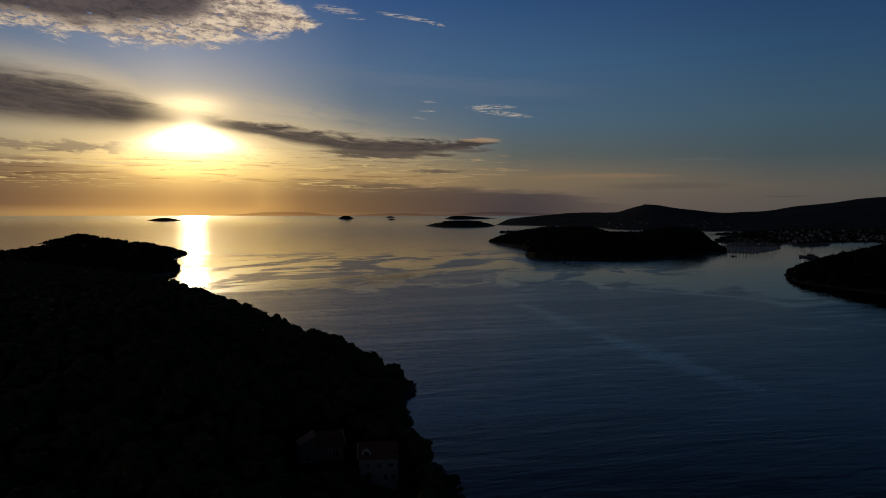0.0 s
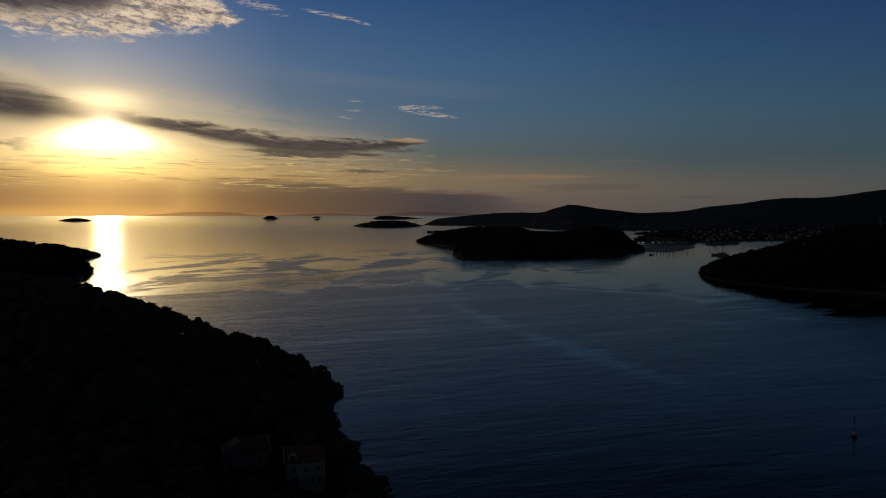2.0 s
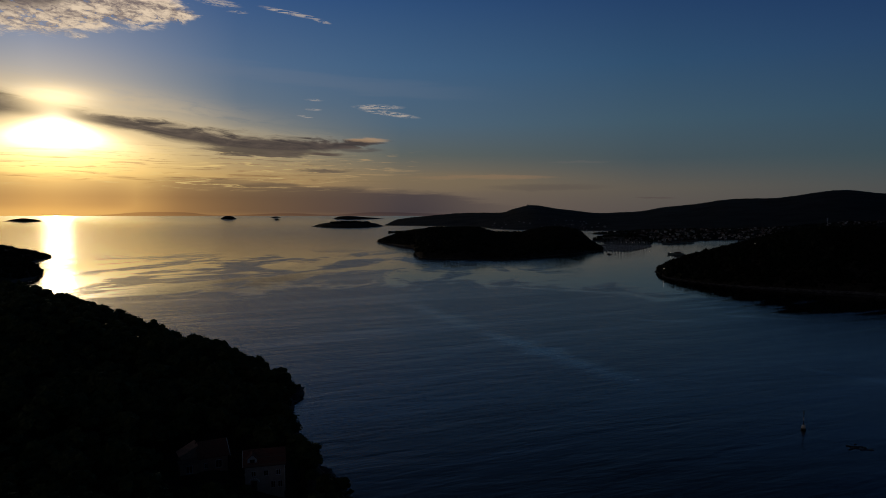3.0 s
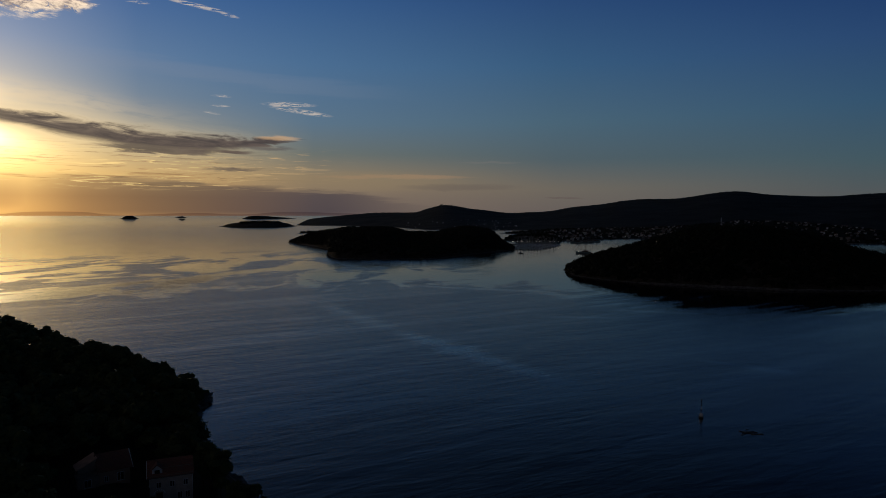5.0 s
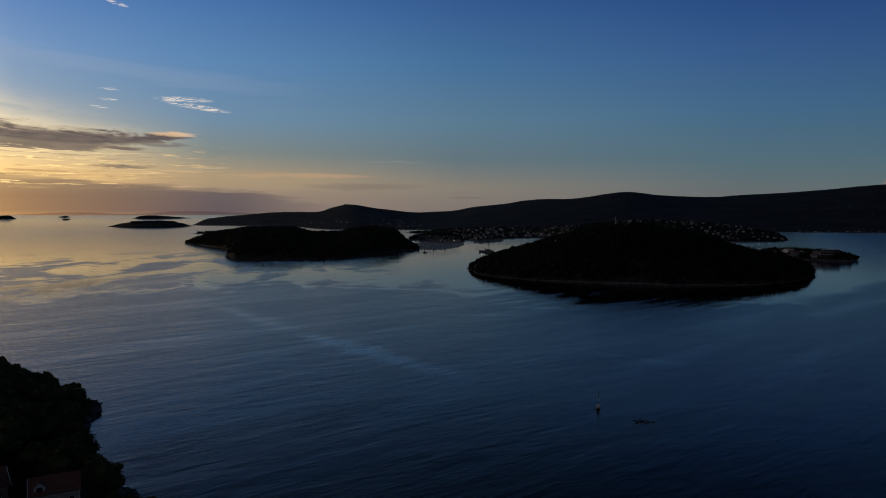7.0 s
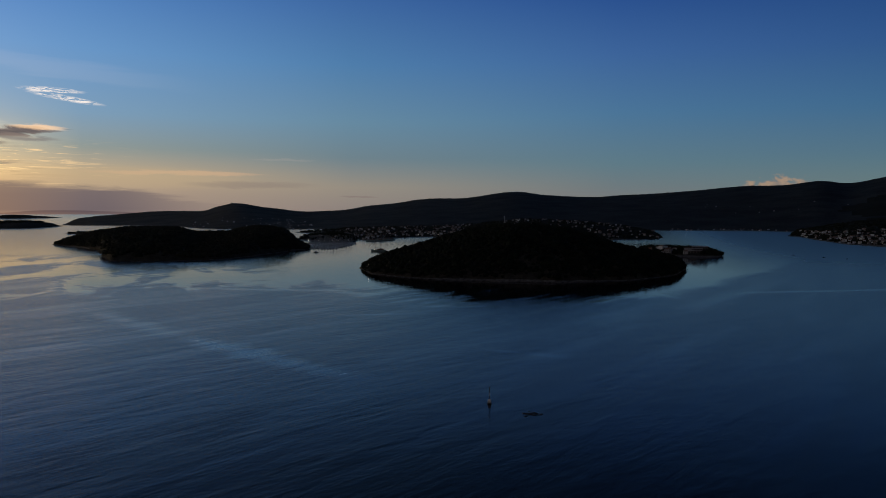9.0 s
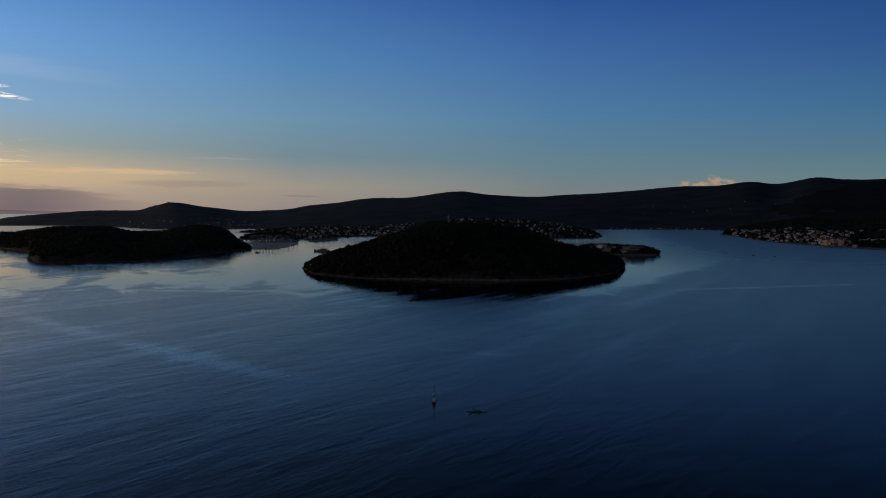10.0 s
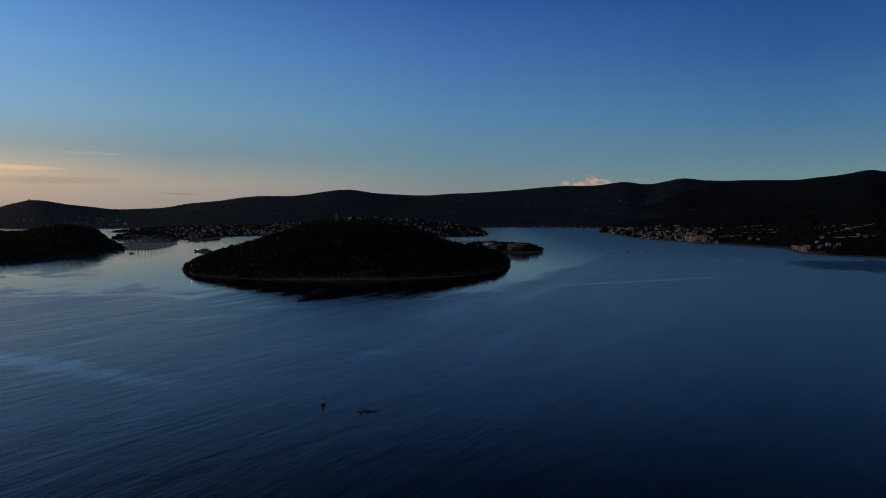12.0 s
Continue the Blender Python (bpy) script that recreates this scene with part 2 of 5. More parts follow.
    # the sun itself, veiled
    u, v = da / (el * -0.75 + 6.0).op("MAXIMUM", 0.6), (el - SUN_HEIGHT + 0.12) / 0.60
    core = ((u * u + v * v).op("POWER", 0.62) * -1.15).exp() * 13.0
    colour = blend(tree, core, colour, air(2.6, 2.2, 1.4), "ADD")
    u, v = da / 2.4, (el - 8.5) / 0.75
    colour = blend(tree, ((u * u + v * v) * -1.0).exp() * 1.0, colour, air(2.4, 1.8, 0.8), "ADD")
    colour = blend(tree, el.step(2.5, 9.0), colour, blend(tree, 1.0, colour, (1.0, 0.985, 1.07, 1), "MULTIPLY"))
    back = tree.nodes.new("ShaderNodeBackground")
    tree.links.new(colour, back.inputs[0])
    back.inputs[1].default_value = SKY_SCALE
    tree.links.new(back.outputs[0], tree.nodes.new("ShaderNodeOutputWorld").inputs[0])


build_sky()
sun = new("sun", bpy.data.lights.new("sun", "SUN"))
sun.data.energy, sun.data.angle, sun.data.color = 0.12, radians(2.0), (1.0, 0.74, 0.42)
sun.matrix_world = pose(0, 0, 400, 0, 0, -SUN_BEARING) @ pose(0, 0, 0, -(90 - SUN_HEIGHT), 0, 0)

# ---------------------------------------------------------------- materials


def material(name, rough=0.9, metal=0.0):
    mat = bpy.data.materials.new(name)
    mat.use_nodes = True
    shader = mat.node_tree.nodes["Principled BSDF"]
    shader.inputs["Roughness"].default_value, shader.inputs["Metallic"].default_value = rough, metal
    return mat, mat.node_tree, shader


def place(tree, kind="Object"):
    return tree.nodes.new("ShaderNodeTexCoord").outputs[kind]


def world_place(tree):
    return tree.nodes.new("ShaderNodeNewGeometry").outputs["Position"]


def stretch(tree, vector, sx, sy, sz, turn=0.0):
    """Turns the place by some degrees, then scales it."""
    spin = tree.nodes.new("ShaderNodeMapping")
    spin.inputs["Rotation"].default_value = (0, 0, radians(turn))
    tree.links.new(vector, spin.inputs["Vector"])
    node = tree.nodes.new("ShaderNodeMapping")
    node.inputs["Scale"].default_value = (sx, sy, sz)
    tree.links.new(spin.outputs[0], node.inputs["Vector"])
    return node.outputs[0]


def relief(tree, shader, height, strength, distance):
    node = tree.nodes.new("ShaderNodeBump")
    node.inputs["Strength"].default_value, node.inputs["Distance"].default_value = strength, distance
    tree.links.new(height.sock, node.inputs["Height"])
    tree.links.new(node.outputs[0], shader.inputs["Normal"])
    return node


def mottled(name, low, high, size, rough=0.9, bump=0.0, fine=6.0, spread=(0.35, 0.65), metal=0.0, gloss=0.5):
    """Two colours blotched at a large and a small scale, size in metres."""
    mat, tree, shader = material(name, rough, metal)
    shader.inputs["Specular IOR Level"].default_value = gloss
    where = world_place(tree)
    big, small = grain(tree, where, 1 / size, 4), grain(tree, where, fine / size, 5)
    mix = (big * 0.6 + small * 0.4).step(*spread)
    tree.links.new(blend(tree, mix, low, high), shader.inputs["Base Color"])
    if bump:
        relief(tree, shader, small, 0.7, bump)
    return mat


def make_water():
    mat, tree, shader = material("sea_water", 0.05)
    where = world_place(tree)
    apart = tree.nodes.new("ShaderNodeVectorMath")
    apart.operation = "LENGTH"
    tree.links.new(where, apart.inputs[0])
    out = Num(tree, apart.outputs["Value"])
    split = tree.nodes.new("ShaderNodeSeparateXYZ")
    tree.links.new(where, split.inputs[0])
    px, py = Num(tree, split.outputs[0]), Num(tree, split.outputs[1])
    side = px.op("ARCTAN2", py) * (180 / math.pi)
    # the breeze ruffles the inner bay as far as a ragged line, and lone lens-shaped patches beyond it
    swirl = grain(tree, stretch(tree, where, 0.0165, 0.0066, 0.0, 16), 1.0, 7, 0.56, 1.5)
    lens = grain(tree, stretch(tree, where, 0.0090, 0.0056, 0.0, 10), 1.0, 6, 0.55, 1.2)
    lane = grain(tree, stretch(tree, where, 0.0045, 0.034, 0.0, -20), 1.0, 6, 0.58, 0.8)
    streak = grain(tree, stretch(tree, where, 0.012, 0.11, 0.0, -18), 1.0, 6, 0.6, 0.6)
    reach = side.curve([(-30, 470), (-12, 500), (-4, 490), (6, 520), (16, 545), (24, 480), (29, 440), (34, 425), (46, 420), (50, 440), (56, 560), (62, 900), (70, 1600), (90, 1600)])
    broken = side.curve([(-30, 1.0), (20, 1.0), (30, 0.45), (49, 0.4), (56, 0.3)])
    edge = (reach - out) / 130 + ((swirl - 0.5) * 2.8 + (lane - 0.5) * 1.3) * broken + (streak - 0.5) * side.step(24, 32) * side.step(53, 46) * 2.0
    inner = edge.step(-0.16, 0.30)
    patches = (lens + (swirl - 0.5) * 0.8 + (streak - 0.5) * 0.35).step(0.475, 0.575) * out.step(1080, 720) * side.step(24, 14) * 0.9
    ruffled = inner.op("MAXIMUM", patches)
    # the open water to the east is evenly ruffled farther out
    east = (px - py * 1.22).step(0, 300)
    # a breeze off the low island, and a dark gust under the village shore
    ruffled = ruffled.op("MAXIMUM", side.step(5.5, 8) * side.step(21, 17) * out.step(640, 720) * out.step(860, 800) * 0.5)
    gust = ((side - 79.5) / 5.0 * ((side - 79.5) / 5.0) + (out - 750 + (lane - 0.5) * 160) / 75 * ((out - 750 + (lane - 0.5) * 160) / 75)).step(1.4, 0.5)
    tree.links.new(blend(tree, east, (1.0, 0.81, 1.0, 1), (0.80, 0.84, 1.0, 1)), shader.inputs["Specular Tint"])
    # sheltered water off the island and in the marina bay
    lee = side.step(22, 27) * side.step(55, 51) * out.step(330, 420) * out.step(1300, 1100)
    # narrow slicks and an old wake drawn out by the current
    wander = (grain(tree, stretch(tree, where, 0.02, 0.02, 0.0), 1.0, 5, 0.62) - 0.5) * 30.0
    slick, foam = None, None
    for ax, ay, bx, by, width, calm, froth in SLICKS:
        dx, dy = bx - ax, by - ay
        share = ((px - ax) * dx + (py - ay) * dy) / (dx * dx + dy * dy)
        along = share.op("ADD", 0.0, clamp=True)
        qx, qy = px - ax - along * dx, py - ay - along * dy
        line = ((qx * qx + qy * qy).sqrt() + wander * (width * 0.06) + (streak - 0.5) * width * 2.4).step(width * 1.1, width * -0.4) * along.step(0.0, 0.3) * along.step(1.0, 0.75)
        slick = line * calm if slick is None else slick.op("MAXIMUM", line * calm)
        foam = line * froth if foam is None else foam.op("MAXIMUM", line * froth)
    ruffled = ruffled * (slick * -0.8 + 1.0) * ((lane - 0.5) * 1.1 + (streak - 0.5) * 0.5 + 0.95).op("ADD", 0.0, clamp=True)
    ruffled = ruffled * (east * -1.0 + 1.0) + east * (slick * -0.6 + 0.7) + gust * 0.9
    # long-crested waves at four lengths
    roll = grain(tree, stretch(tree, where, 0.028, 0.090, 0.0, -13), 1.0, 3, 0.5, 0.5)
    swell = grain(tree, stretch(tree, where, 0.075, 0.24, 0.0, -14), 1.0, 3, 0.55, 0.5)
    chop = grain(tree, stretch(tree, where, 0.17, 0.66, 0.0, -18), 1.0, 4, 0.6, 0.5)
    ripple = grain(tree, stretch(tree, where, 0.9, 2.2, 0.0, -8), 1.0, 3, 0.55, 0.3)
    foam = foam * (swell * 0.6 + chop * 0.4).step(0.40, 0.58)
    tree.links.new(blend(tree, foam, (0.0018, 0.0050, 0.0130, 1), (0.30, 0.34, 0.38, 1)), shader.inputs["Base Color"])
    height = roll * 1.5 + swell * 0.8 + chop * 0.40 + ripple * 0.08
    bump = relief(tree, shader, height, 1.0, 0.5)
    tree.links.new((ruffled * out.curve([(0, 0.19), (150, 0.20), (240, 0.26), (380, 0.31), (900, 0.31)]) * side.curve([(-30, 1.0), (25, 1.0), (45, 0.72), (70, 0.72)]) + lee * 0.05 + 0.05).sock, bump.inputs["Strength"])
    tree.links.new((east * out.step(300, 700) * 0.08 + 1.30).sock, shader.inputs["IOR"])
    far = out.curve([(0, 0.05), (520, 0.05), (900, 0.10), (1500, 0.14), (2600, 0.13), (4000, 0.10)]) * (lee * -0.5 + 1.0)
    far = far + side.step(-16, -11) * side.step(12, 5) * out.step(1000, 2200) * 0.035
    tree.links.new((ruffled * 0.19 + far + east * 0.06).sock, shader.inputs["Roughness"])
    return mat


# ends of each slick in plan, width, how calm and how frothy it is
SLICKS = ((43, 400, 66, 280, 9, 0.5, 0.10), (62, 300, 95, 176, 9, 1.0, 0.8), (377, 267, 560, 184, 6, 0.8, 0.14), (110, 480, 200, 400, 9, 0.8, 0.0), (185, 322, 246, 280, 6, 0.9, 0.08),
          (138, 311, 178, 294, 5, 0.6, 0.05), (150, 205, 170, 170, 4, 0.6, 0.10), (150, 415, 260, 430, 10, 0.6, 0.0))
WATER = make_water()
SOIL = mottled("headland_soil", (0.036, 0.035, 0.029, 1), (0.078, 0.073, 0.058, 1), 6, 0.95, 0.2, gloss=0.08)
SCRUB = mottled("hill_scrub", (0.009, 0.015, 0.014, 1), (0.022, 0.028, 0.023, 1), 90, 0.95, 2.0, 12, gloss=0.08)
# ridge maquis with the distance haze put into its paler, bluer colour
HAZED_HILL = mottled("hazed_hill_maquis", (0.018, 0.028, 0.033, 1), (0.048, 0.059, 0.064, 1), 120, 0.95, 2.0, 12, gloss=0.08)
# bush colour lightened to cancel self-shading against the hazed ridge
LIFTED_BUSH = mottled("shade_lifted_bushes", (0.024, 0.036, 0.040, 1), (0.056, 0.068, 0.070, 1), 60, 0.95, 0.0, 12, gloss=0.08)
# darker copy of the ridge maquis, coloured for thinner haze
LESS_HAZED_HILL = mottled("less_hazed_maquis", (0.006, 0.011, 0.009, 1), (0.020, 0.026, 0.016, 1), 110, 0.95, 2.0, 12, gloss=0.08)
ROCK = mottled("shore_limestone", (0.075, 0.078, 0.08, 1), (0.20, 0.203, 0.205, 1), 3, 0.9, 0.15, gloss=0.08)
PINE = mottled("pine_foliage", (0.042, 0.066, 0.030, 1), (0.105, 0.135, 0.055, 1), 4, 0.8, 0.0, gloss=0.08)
# foliage coloured darker than true leaves, with the far woods' shade put in
SHADE_LEAF = mottled("shade_darkened_foliage", (0.006, 0.010, 0.008, 1), (0.021, 0.028, 0.017, 1), 11, 0.8, 0.0, gloss=0.08)
# low island's foliage, paler and browner for the haze that lights it
HAZED_LEAF = mottled("haze_lit_foliage", (0.014, 0.018, 0.013, 1), (0.040, 0.043, 0.029, 1), 14, 0.8, 0.0, gloss=0.08)
BARK = mottled("pine_bark", (0.06, 0.04, 0.03, 1), (0.14, 0.10, 0.075, 1), 0.5, 0.95, 0.02, gloss=0.08)

# ---------------------------------------------------------------- sea and land


def sea_level(d):
    """The far sea lifts gently, as it climbs to the horizon within the drawn distance."""
    return 46.0 * np.maximum(0.0, (np.asarray(d, float) - 2800.0) / 2150.0) ** 2


def mesh_of(name, verts, faces, mats, smooth=True):
    me = bpy.data.meshes.new(name)
    me.from_pydata([tuple(v) for v in verts], [], [tuple(f) for f in faces])
    for m in mats:
        me.materials.append(m)
    if smooth:
        me.polygons.foreach_set("use_smooth", [True] * len(me.polygons))
    me.update()
    return me


def build_sea():
    radii = [0.0, 60, 150, 300, 600, 1000, 1500, 2000, 2400, 2800] + [2800 + 2150 * (i / 24) for i in range(1, 25)]
    n = 120
    verts, faces = [(0, 0, 0)], []
    for r in radii[1:]:
        for i in range(n):
            a = 2 * math.pi * i / n
            verts.append((r * math.sin(a), r * math.cos(a), float(sea_level(r))))
    for i in range(n):
        faces.append((0, 1 + (i + 1) % n, 1 + i))
    for k in range(len(radii) - 2):
        for i in range(n):
            a, b = 1 + k * n + i, 1 + k * n + (i + 1) % n
            faces.append((a, b, b + n, a + n))
    return tagged(new("water", mesh_of("water", verts, faces, [WATER])), "calm dark blue sea reaching the horizon", "sea", kind="structure")


build_sea()


def smooth_line(keys, x):
    """Monotone smooth interpolation of (x, y) keys."""
    keys = np.array(keys, float)
    kx, ky = keys[:, 0], keys[:, 1]
    slope = np.diff(ky) / np.diff(kx)
    m = np.zeros(len(kx))
    for i in range(1, len(kx) - 1):
        if slope[i - 1] * slope[i] > 0:
            m[i] = 2 * slope[i - 1] * slope[i] / (slope[i - 1] + slope[i])
    x = np.clip(x, kx[0], kx[-1])
    i = np.clip(np.searchsorted(kx, x) - 1, 0, len(kx) - 2)
    h = kx[i + 1] - kx[i]
    t = (x - kx[i]) / h
    return (ky[i] * (1 + 2 * t) * (1 - t) ** 2 + m[i] * h * t * (1 - t) ** 2 + ky[i + 1] * t * t * (3 - 2 * t) + m[i + 1] * h * t * t * (t - 1))


def fbm(x, y, size, octaves=4, seed=0.0):
    v, amp, f = 0.0, 1.0, 1.0 / size
    for _ in range(octaves):
        v += amp * noise.noise((x * f + seed, y * f - seed, seed))
        amp, f = amp * 0.5, f * 2.03
    return v


class Land:
    """A landform given by stations: bearing from the hover point, near shore, far shore and crest height, in degrees and metres."""

    def __init__(self, stations, crest=0.5, bump=1.5, size=60.0, power=0.8, ragged=6.0, seed=1.0):
        self.st = stations
        self.crest, self.bump, self.size, self.power, self.ragged, self.seed = crest, bump, size, power, ragged, seed
        self.b0, self.b1 = stations[0][0], stations[-1][0]

    def span(self, b):
        near = float(smooth_line([(s[0], s[1]) for s in self.st], b))
        far = float(smooth_line([(s[0], s[2]) for s in self.st], b))
        wob = self.ragged * fbm(b * near * 0.0175, 0, self.size * 0.6, 4, self.seed)
        return near + wob, far + wob

    def at(self, b, s):
        """The place at a bearing and a share s of the way from near to far shore."""
        near, far = self.span(b)
        d = near + (far - near) * s
        a = radians(b)
        x, y = d * math.sin(a), d * math.cos(a)
        top = float(smooth_line([(k[0], k[3]) for k in self.st], b))
        u = s / self.crest if s < self.crest else (1 - s) / (1 - self.crest)
        rise = math.sin(max(0.0, min(1.0, u)) * math.pi / 2) ** self.power
        z = top * rise + self.bump * fbm(x, y, self.size, 5, self.seed) * min(1.0, 3 * rise) * min(1.0, top / 8)
        lip = min(1.0, u * 30)
        return Vector((x, y, float(sea_level(d)) - 1.5 * (1 - lip) + 0.5 * lip + max(z, 0)))

    def build(self, name, mats, cols, rows, label, rock=0.05):
        verts, faces = [], []
        for i in range(cols + 1):
            b = self.b0 + (self.b1 - self.b0) * i / cols
            for j in range(rows + 1):
                s = j / rows
                s = s * s * (3 - 2 * s) * 0.5 + s * 0.5
                verts.append(self.at(b, s))
        w = rows + 1
        for i in range(cols):
            for j in range(rows):
                a = i * w + j
                faces.append((a, a + w, a + w + 1, a + 1))
        me = mesh_of(name, verts, faces, mats)
        if len(mats) > 1:
            for p in me.polygons:
                c = p.center
                if c.z - float(sea_level(math.hypot(c.x, c.y))) < rock * 40:
                    p.material_index = 1
        return tagged(new(name, me), label, "land", kind="structure")


ISLE = Land([(26.6, 634, 644, 0), (27.5, 577, 690, 4), (28.4, 560, 720, 8), (29.9, 543, 760, 13), (32.1, 526, 790, 20), (34.3, 515, 800, 28), (36.5, 510, 810, 34),
             (38.8, 507, 810, 37.5), (41.1, 505, 810, 38), (43.5, 506, 800, 34), (45.8, 516, 790, 27.5), (48.2, 531, 770, 18), (50.5, 556, 740, 13), (52.4, 600, 710, 7), (53.1, 660, 672, 0)], 0.5, 1.2, 50, 0.8, 5, 2.3)
ISLE_WEST = Land([(3.9, 1288, 1300, 0), (5.0, 1196, 1400, 7), (6.3, 1085, 1550, 15), (7.1, 1020, 1600, 19), (7.2, 880, 1620, 19.5), (7.7, 805, 1650, 21), (8.5, 794, 1690, 24), (10.2, 782, 1700, 25), (12.1, 776, 1700, 24.5), (13.9, 778, 1650, 15),
                  (15.7, 790, 1620, 15), (17.2, 820, 1600, 22), (18.6, 862, 1560, 26), (20.4, 920, 1450, 22.5), (21.4, 962, 1200, 9), (22.1, 985, 1080, 3), (22.6, 1005, 1015, 0)], 0.5, 1.5, 70, 0.55, 7, 5.1)
HILL_CREST = [(4.5, 0), (5.1, 4), (5.8, 10), (7, 22), (9.3, 36), (12.4, 45), (14.2, 47), (15.5, 74), (16.8, 92), (19, 70), (22.3, 44), (24, 49), (25.4, 55), (27.3, 76), (29.5, 90), (31.9, 115), (35.2, 126), (37.9, 151), (39.6, 160), (42.2, 139), (45.4, 130), (49.3, 143), (52.2, 155), (55, 172), (57.5, 184), (59.7, 187), (62.2, 206), (63.9, 191), (66.7, 221), (68.7, 206), (74.2, 201), (76, 213), (77.8, 228), (79.2, 243), (81, 226), (95, 220), (130, 150)]
HILL_SHORE = [(4.5, 3290), (5.1, 3210), (5.8, 3160), (9.3, 3110), (12.4, 2870), (14.2, 2450), (15.5, 2340), (19, 2250), (25.4, 2170), (31.9, 2150), (45.4, 2130), (57.5, 2180), (62.2, 2080), (66.7, 2000), (74.2, 1900), (81, 1850), (95, 1900), (130, 2000)]
HILL_BACK = [(4.5, 3310), (5.1, 3900), (5.8, 4400), (12.4, 4400), (29.5, 4800), (130, 4800)]
MAIN = Land([(b, float(np.interp(b, *zip(*HILL_SHORE))), float(np.interp(b, *zip(*HILL_BACK))), h) for b, h in HILL_CREST], 0.82, 5.0, 260, 1.3, 14, 7.7)
MARINA_GROUND = Land([(21.6, 1400, 1410, 0), (22.2, 1320, 1560, 3), (23.2, 1262, 1640, 6), (24.4, 1235, 1640, 7), (25.4, 1235, 1560, 6), (26.2, 1290, 1400, 2.5), (26.5, 1350, 1360, 0)], 0.5, 0.6, 50, 0.7, 4, 4.4)
TOWN = Land([(21.4, 1890, 1900, 0), (22.4, 1850, 1960, 2.5), (23.6, 1800, 2100, 3.5), (24.6, 1560, 2260, 4), (25.6, 1400, 2300, 8), (27.0, 1330, 2320, 11), (29.4, 1425, 2330, 12), (32.5, 1500, 2330, 13), (34.3, 1490, 2330, 16), (38, 1480, 2330, 26), (41, 1460, 2330, 34), (44, 1430, 2300, 30), (47.6, 1378, 2250, 20), (49.5, 1390, 2050, 12), (50.7, 1430, 1800, 6), (51.3, 1500, 1540, 0)], 0.55, 1.0, 90, 0.8, 7, 3.9)
VILLAGE = Land([(60.2, 1700, 1760, 0), (60.9, 1660, 2200, 6), (62.2, 1480, 2300, 14), (64.2, 1305, 2350, 26), (66.5, 1225, 2350, 34), (68.5, 1168, 2350, 32), (72.4, 1072, 2300, 36), (74.1, 1030, 2250, 36), (75.4, 945, 2250, 40), (78, 896, 2200, 46), (81, 893, 2200, 50), (95, 900, 2200, 50), (120, 1000, 2200, 40)], 0.8, 2.0, 120, 1.0, 9, 6.2)
SPIT = Land([(4.6, 1940, 1950, 0), (5.4, 1920, 1990, 2), (6.5, 1900, 2000, 3.5), (8.5, 1890, 2000, 0)], 0.5, 0.5, 40, 0.7, 3, 3.3)
COVE_HEAD = Land([(-46, 600, 900, 2), (-38, 620, 960, 6), (-32.7, 640, 1000, 9), (-31, 650, 1030, 12), (-28.9, 680, 1030, 16), (-25.9, 720, 1030, 18), (-23.6, 780, 1020, 14), (-21.6, 838, 1000, 7), (-20.2, 938, 948, 0)], 0.5, 1.2, 60, 0.7, 5, 4.1)
NEAR_COVE = Land([(-46, 420, 780, 8), (-38, 420, 780, 11), (-30, 450, 800, 13), (-25, 530, 800, 13), (-22.7, 594, 790, 10), (-21.5, 630, 740, 5), (-20.8, 684, 692, 0)], 0.5, 1.2, 50, 0.6, 5, 6.6)
FAR_KNOLL = Land([(-30.4, 1388, 1400, 0), (-29.1, 1380, 1490, 4), (-27.8, 1375, 1520, 12), (-26.1, 1380, 1490, 5), (-24.6, 1400, 1410, 0)], 0.5, 0.8, 40, 0.7, 4, 8.8)
HOTEL_SPIT = Land([(49.0, 955, 985, 0), (50.5, 900, 1030, 3), (52.5, 838, 1000, 4.5), (54.5, 838, 960, 4.5), (55.4, 852, 910, 3), (55.7, 875, 885, 0)], 0.5, 0.4, 40, 0.5, 2, 2.9)
SKERRY_D = Land([(-1.45, 3120, 3140, 0), (-0.4, 2900, 3180, 15), (0.6, 2800, 3200, 20), (1.7, 2770, 3200, 22), (2.9, 2830, 3190, 20), (3.8, 2950, 3170, 14), (4.65, 3110, 3140, 0)], 0.5, 1.0, 80, 0.8, 4, 1.9)
SKERRY_C = Land([(0.3, 4470, 4490, 0), (0.85, 4440, 4600, 12), (1.5, 4430, 4620, 15.5), (1.9, 4430, 4620, 15), (2.96, 4450, 4600, 9), (3.82, 4470, 4560, 4.5), (4.55, 4490, 4510, 0)], 0.5, 1.0, 80, 0.8, 4, 2.2)
SKERRY_B = Land([(-4.7, 4670, 4690, 0), (-4.2, 4650, 4720, 7), (-3.8, 4670, 4690, 0)], 0.5, 0.3, 40, 0.7, 2, 2.7)
SKERRY_R = Land([(-4.5, 4290, 4300, 0), (-4.15, 4270, 4330, 6), (-3.82, 4290, 4300, 0)], 0.5, 0.3, 40, 0.7, 2, 3.7)
SKERRY_A = Land([(-8.55, 4490, 4500, 0), (-8.1, 4470, 4560, 15), (-7.7, 4470, 4560, 16), (-7.2, 4490, 4500, 0)], 0.5, 0.8, 50, 0.6, 3, 4.7)
SKERRY_F = Land([(-23.2, 4190, 4200, 0), (-22.5, 4170, 4290, 9), (-21.9, 4170, 4300, 14), (-21.2, 4170, 4280, 8), (-20.7, 4180, 4190, 0)], 0.5, 0.6, 60, 0.8, 3, 5.7)

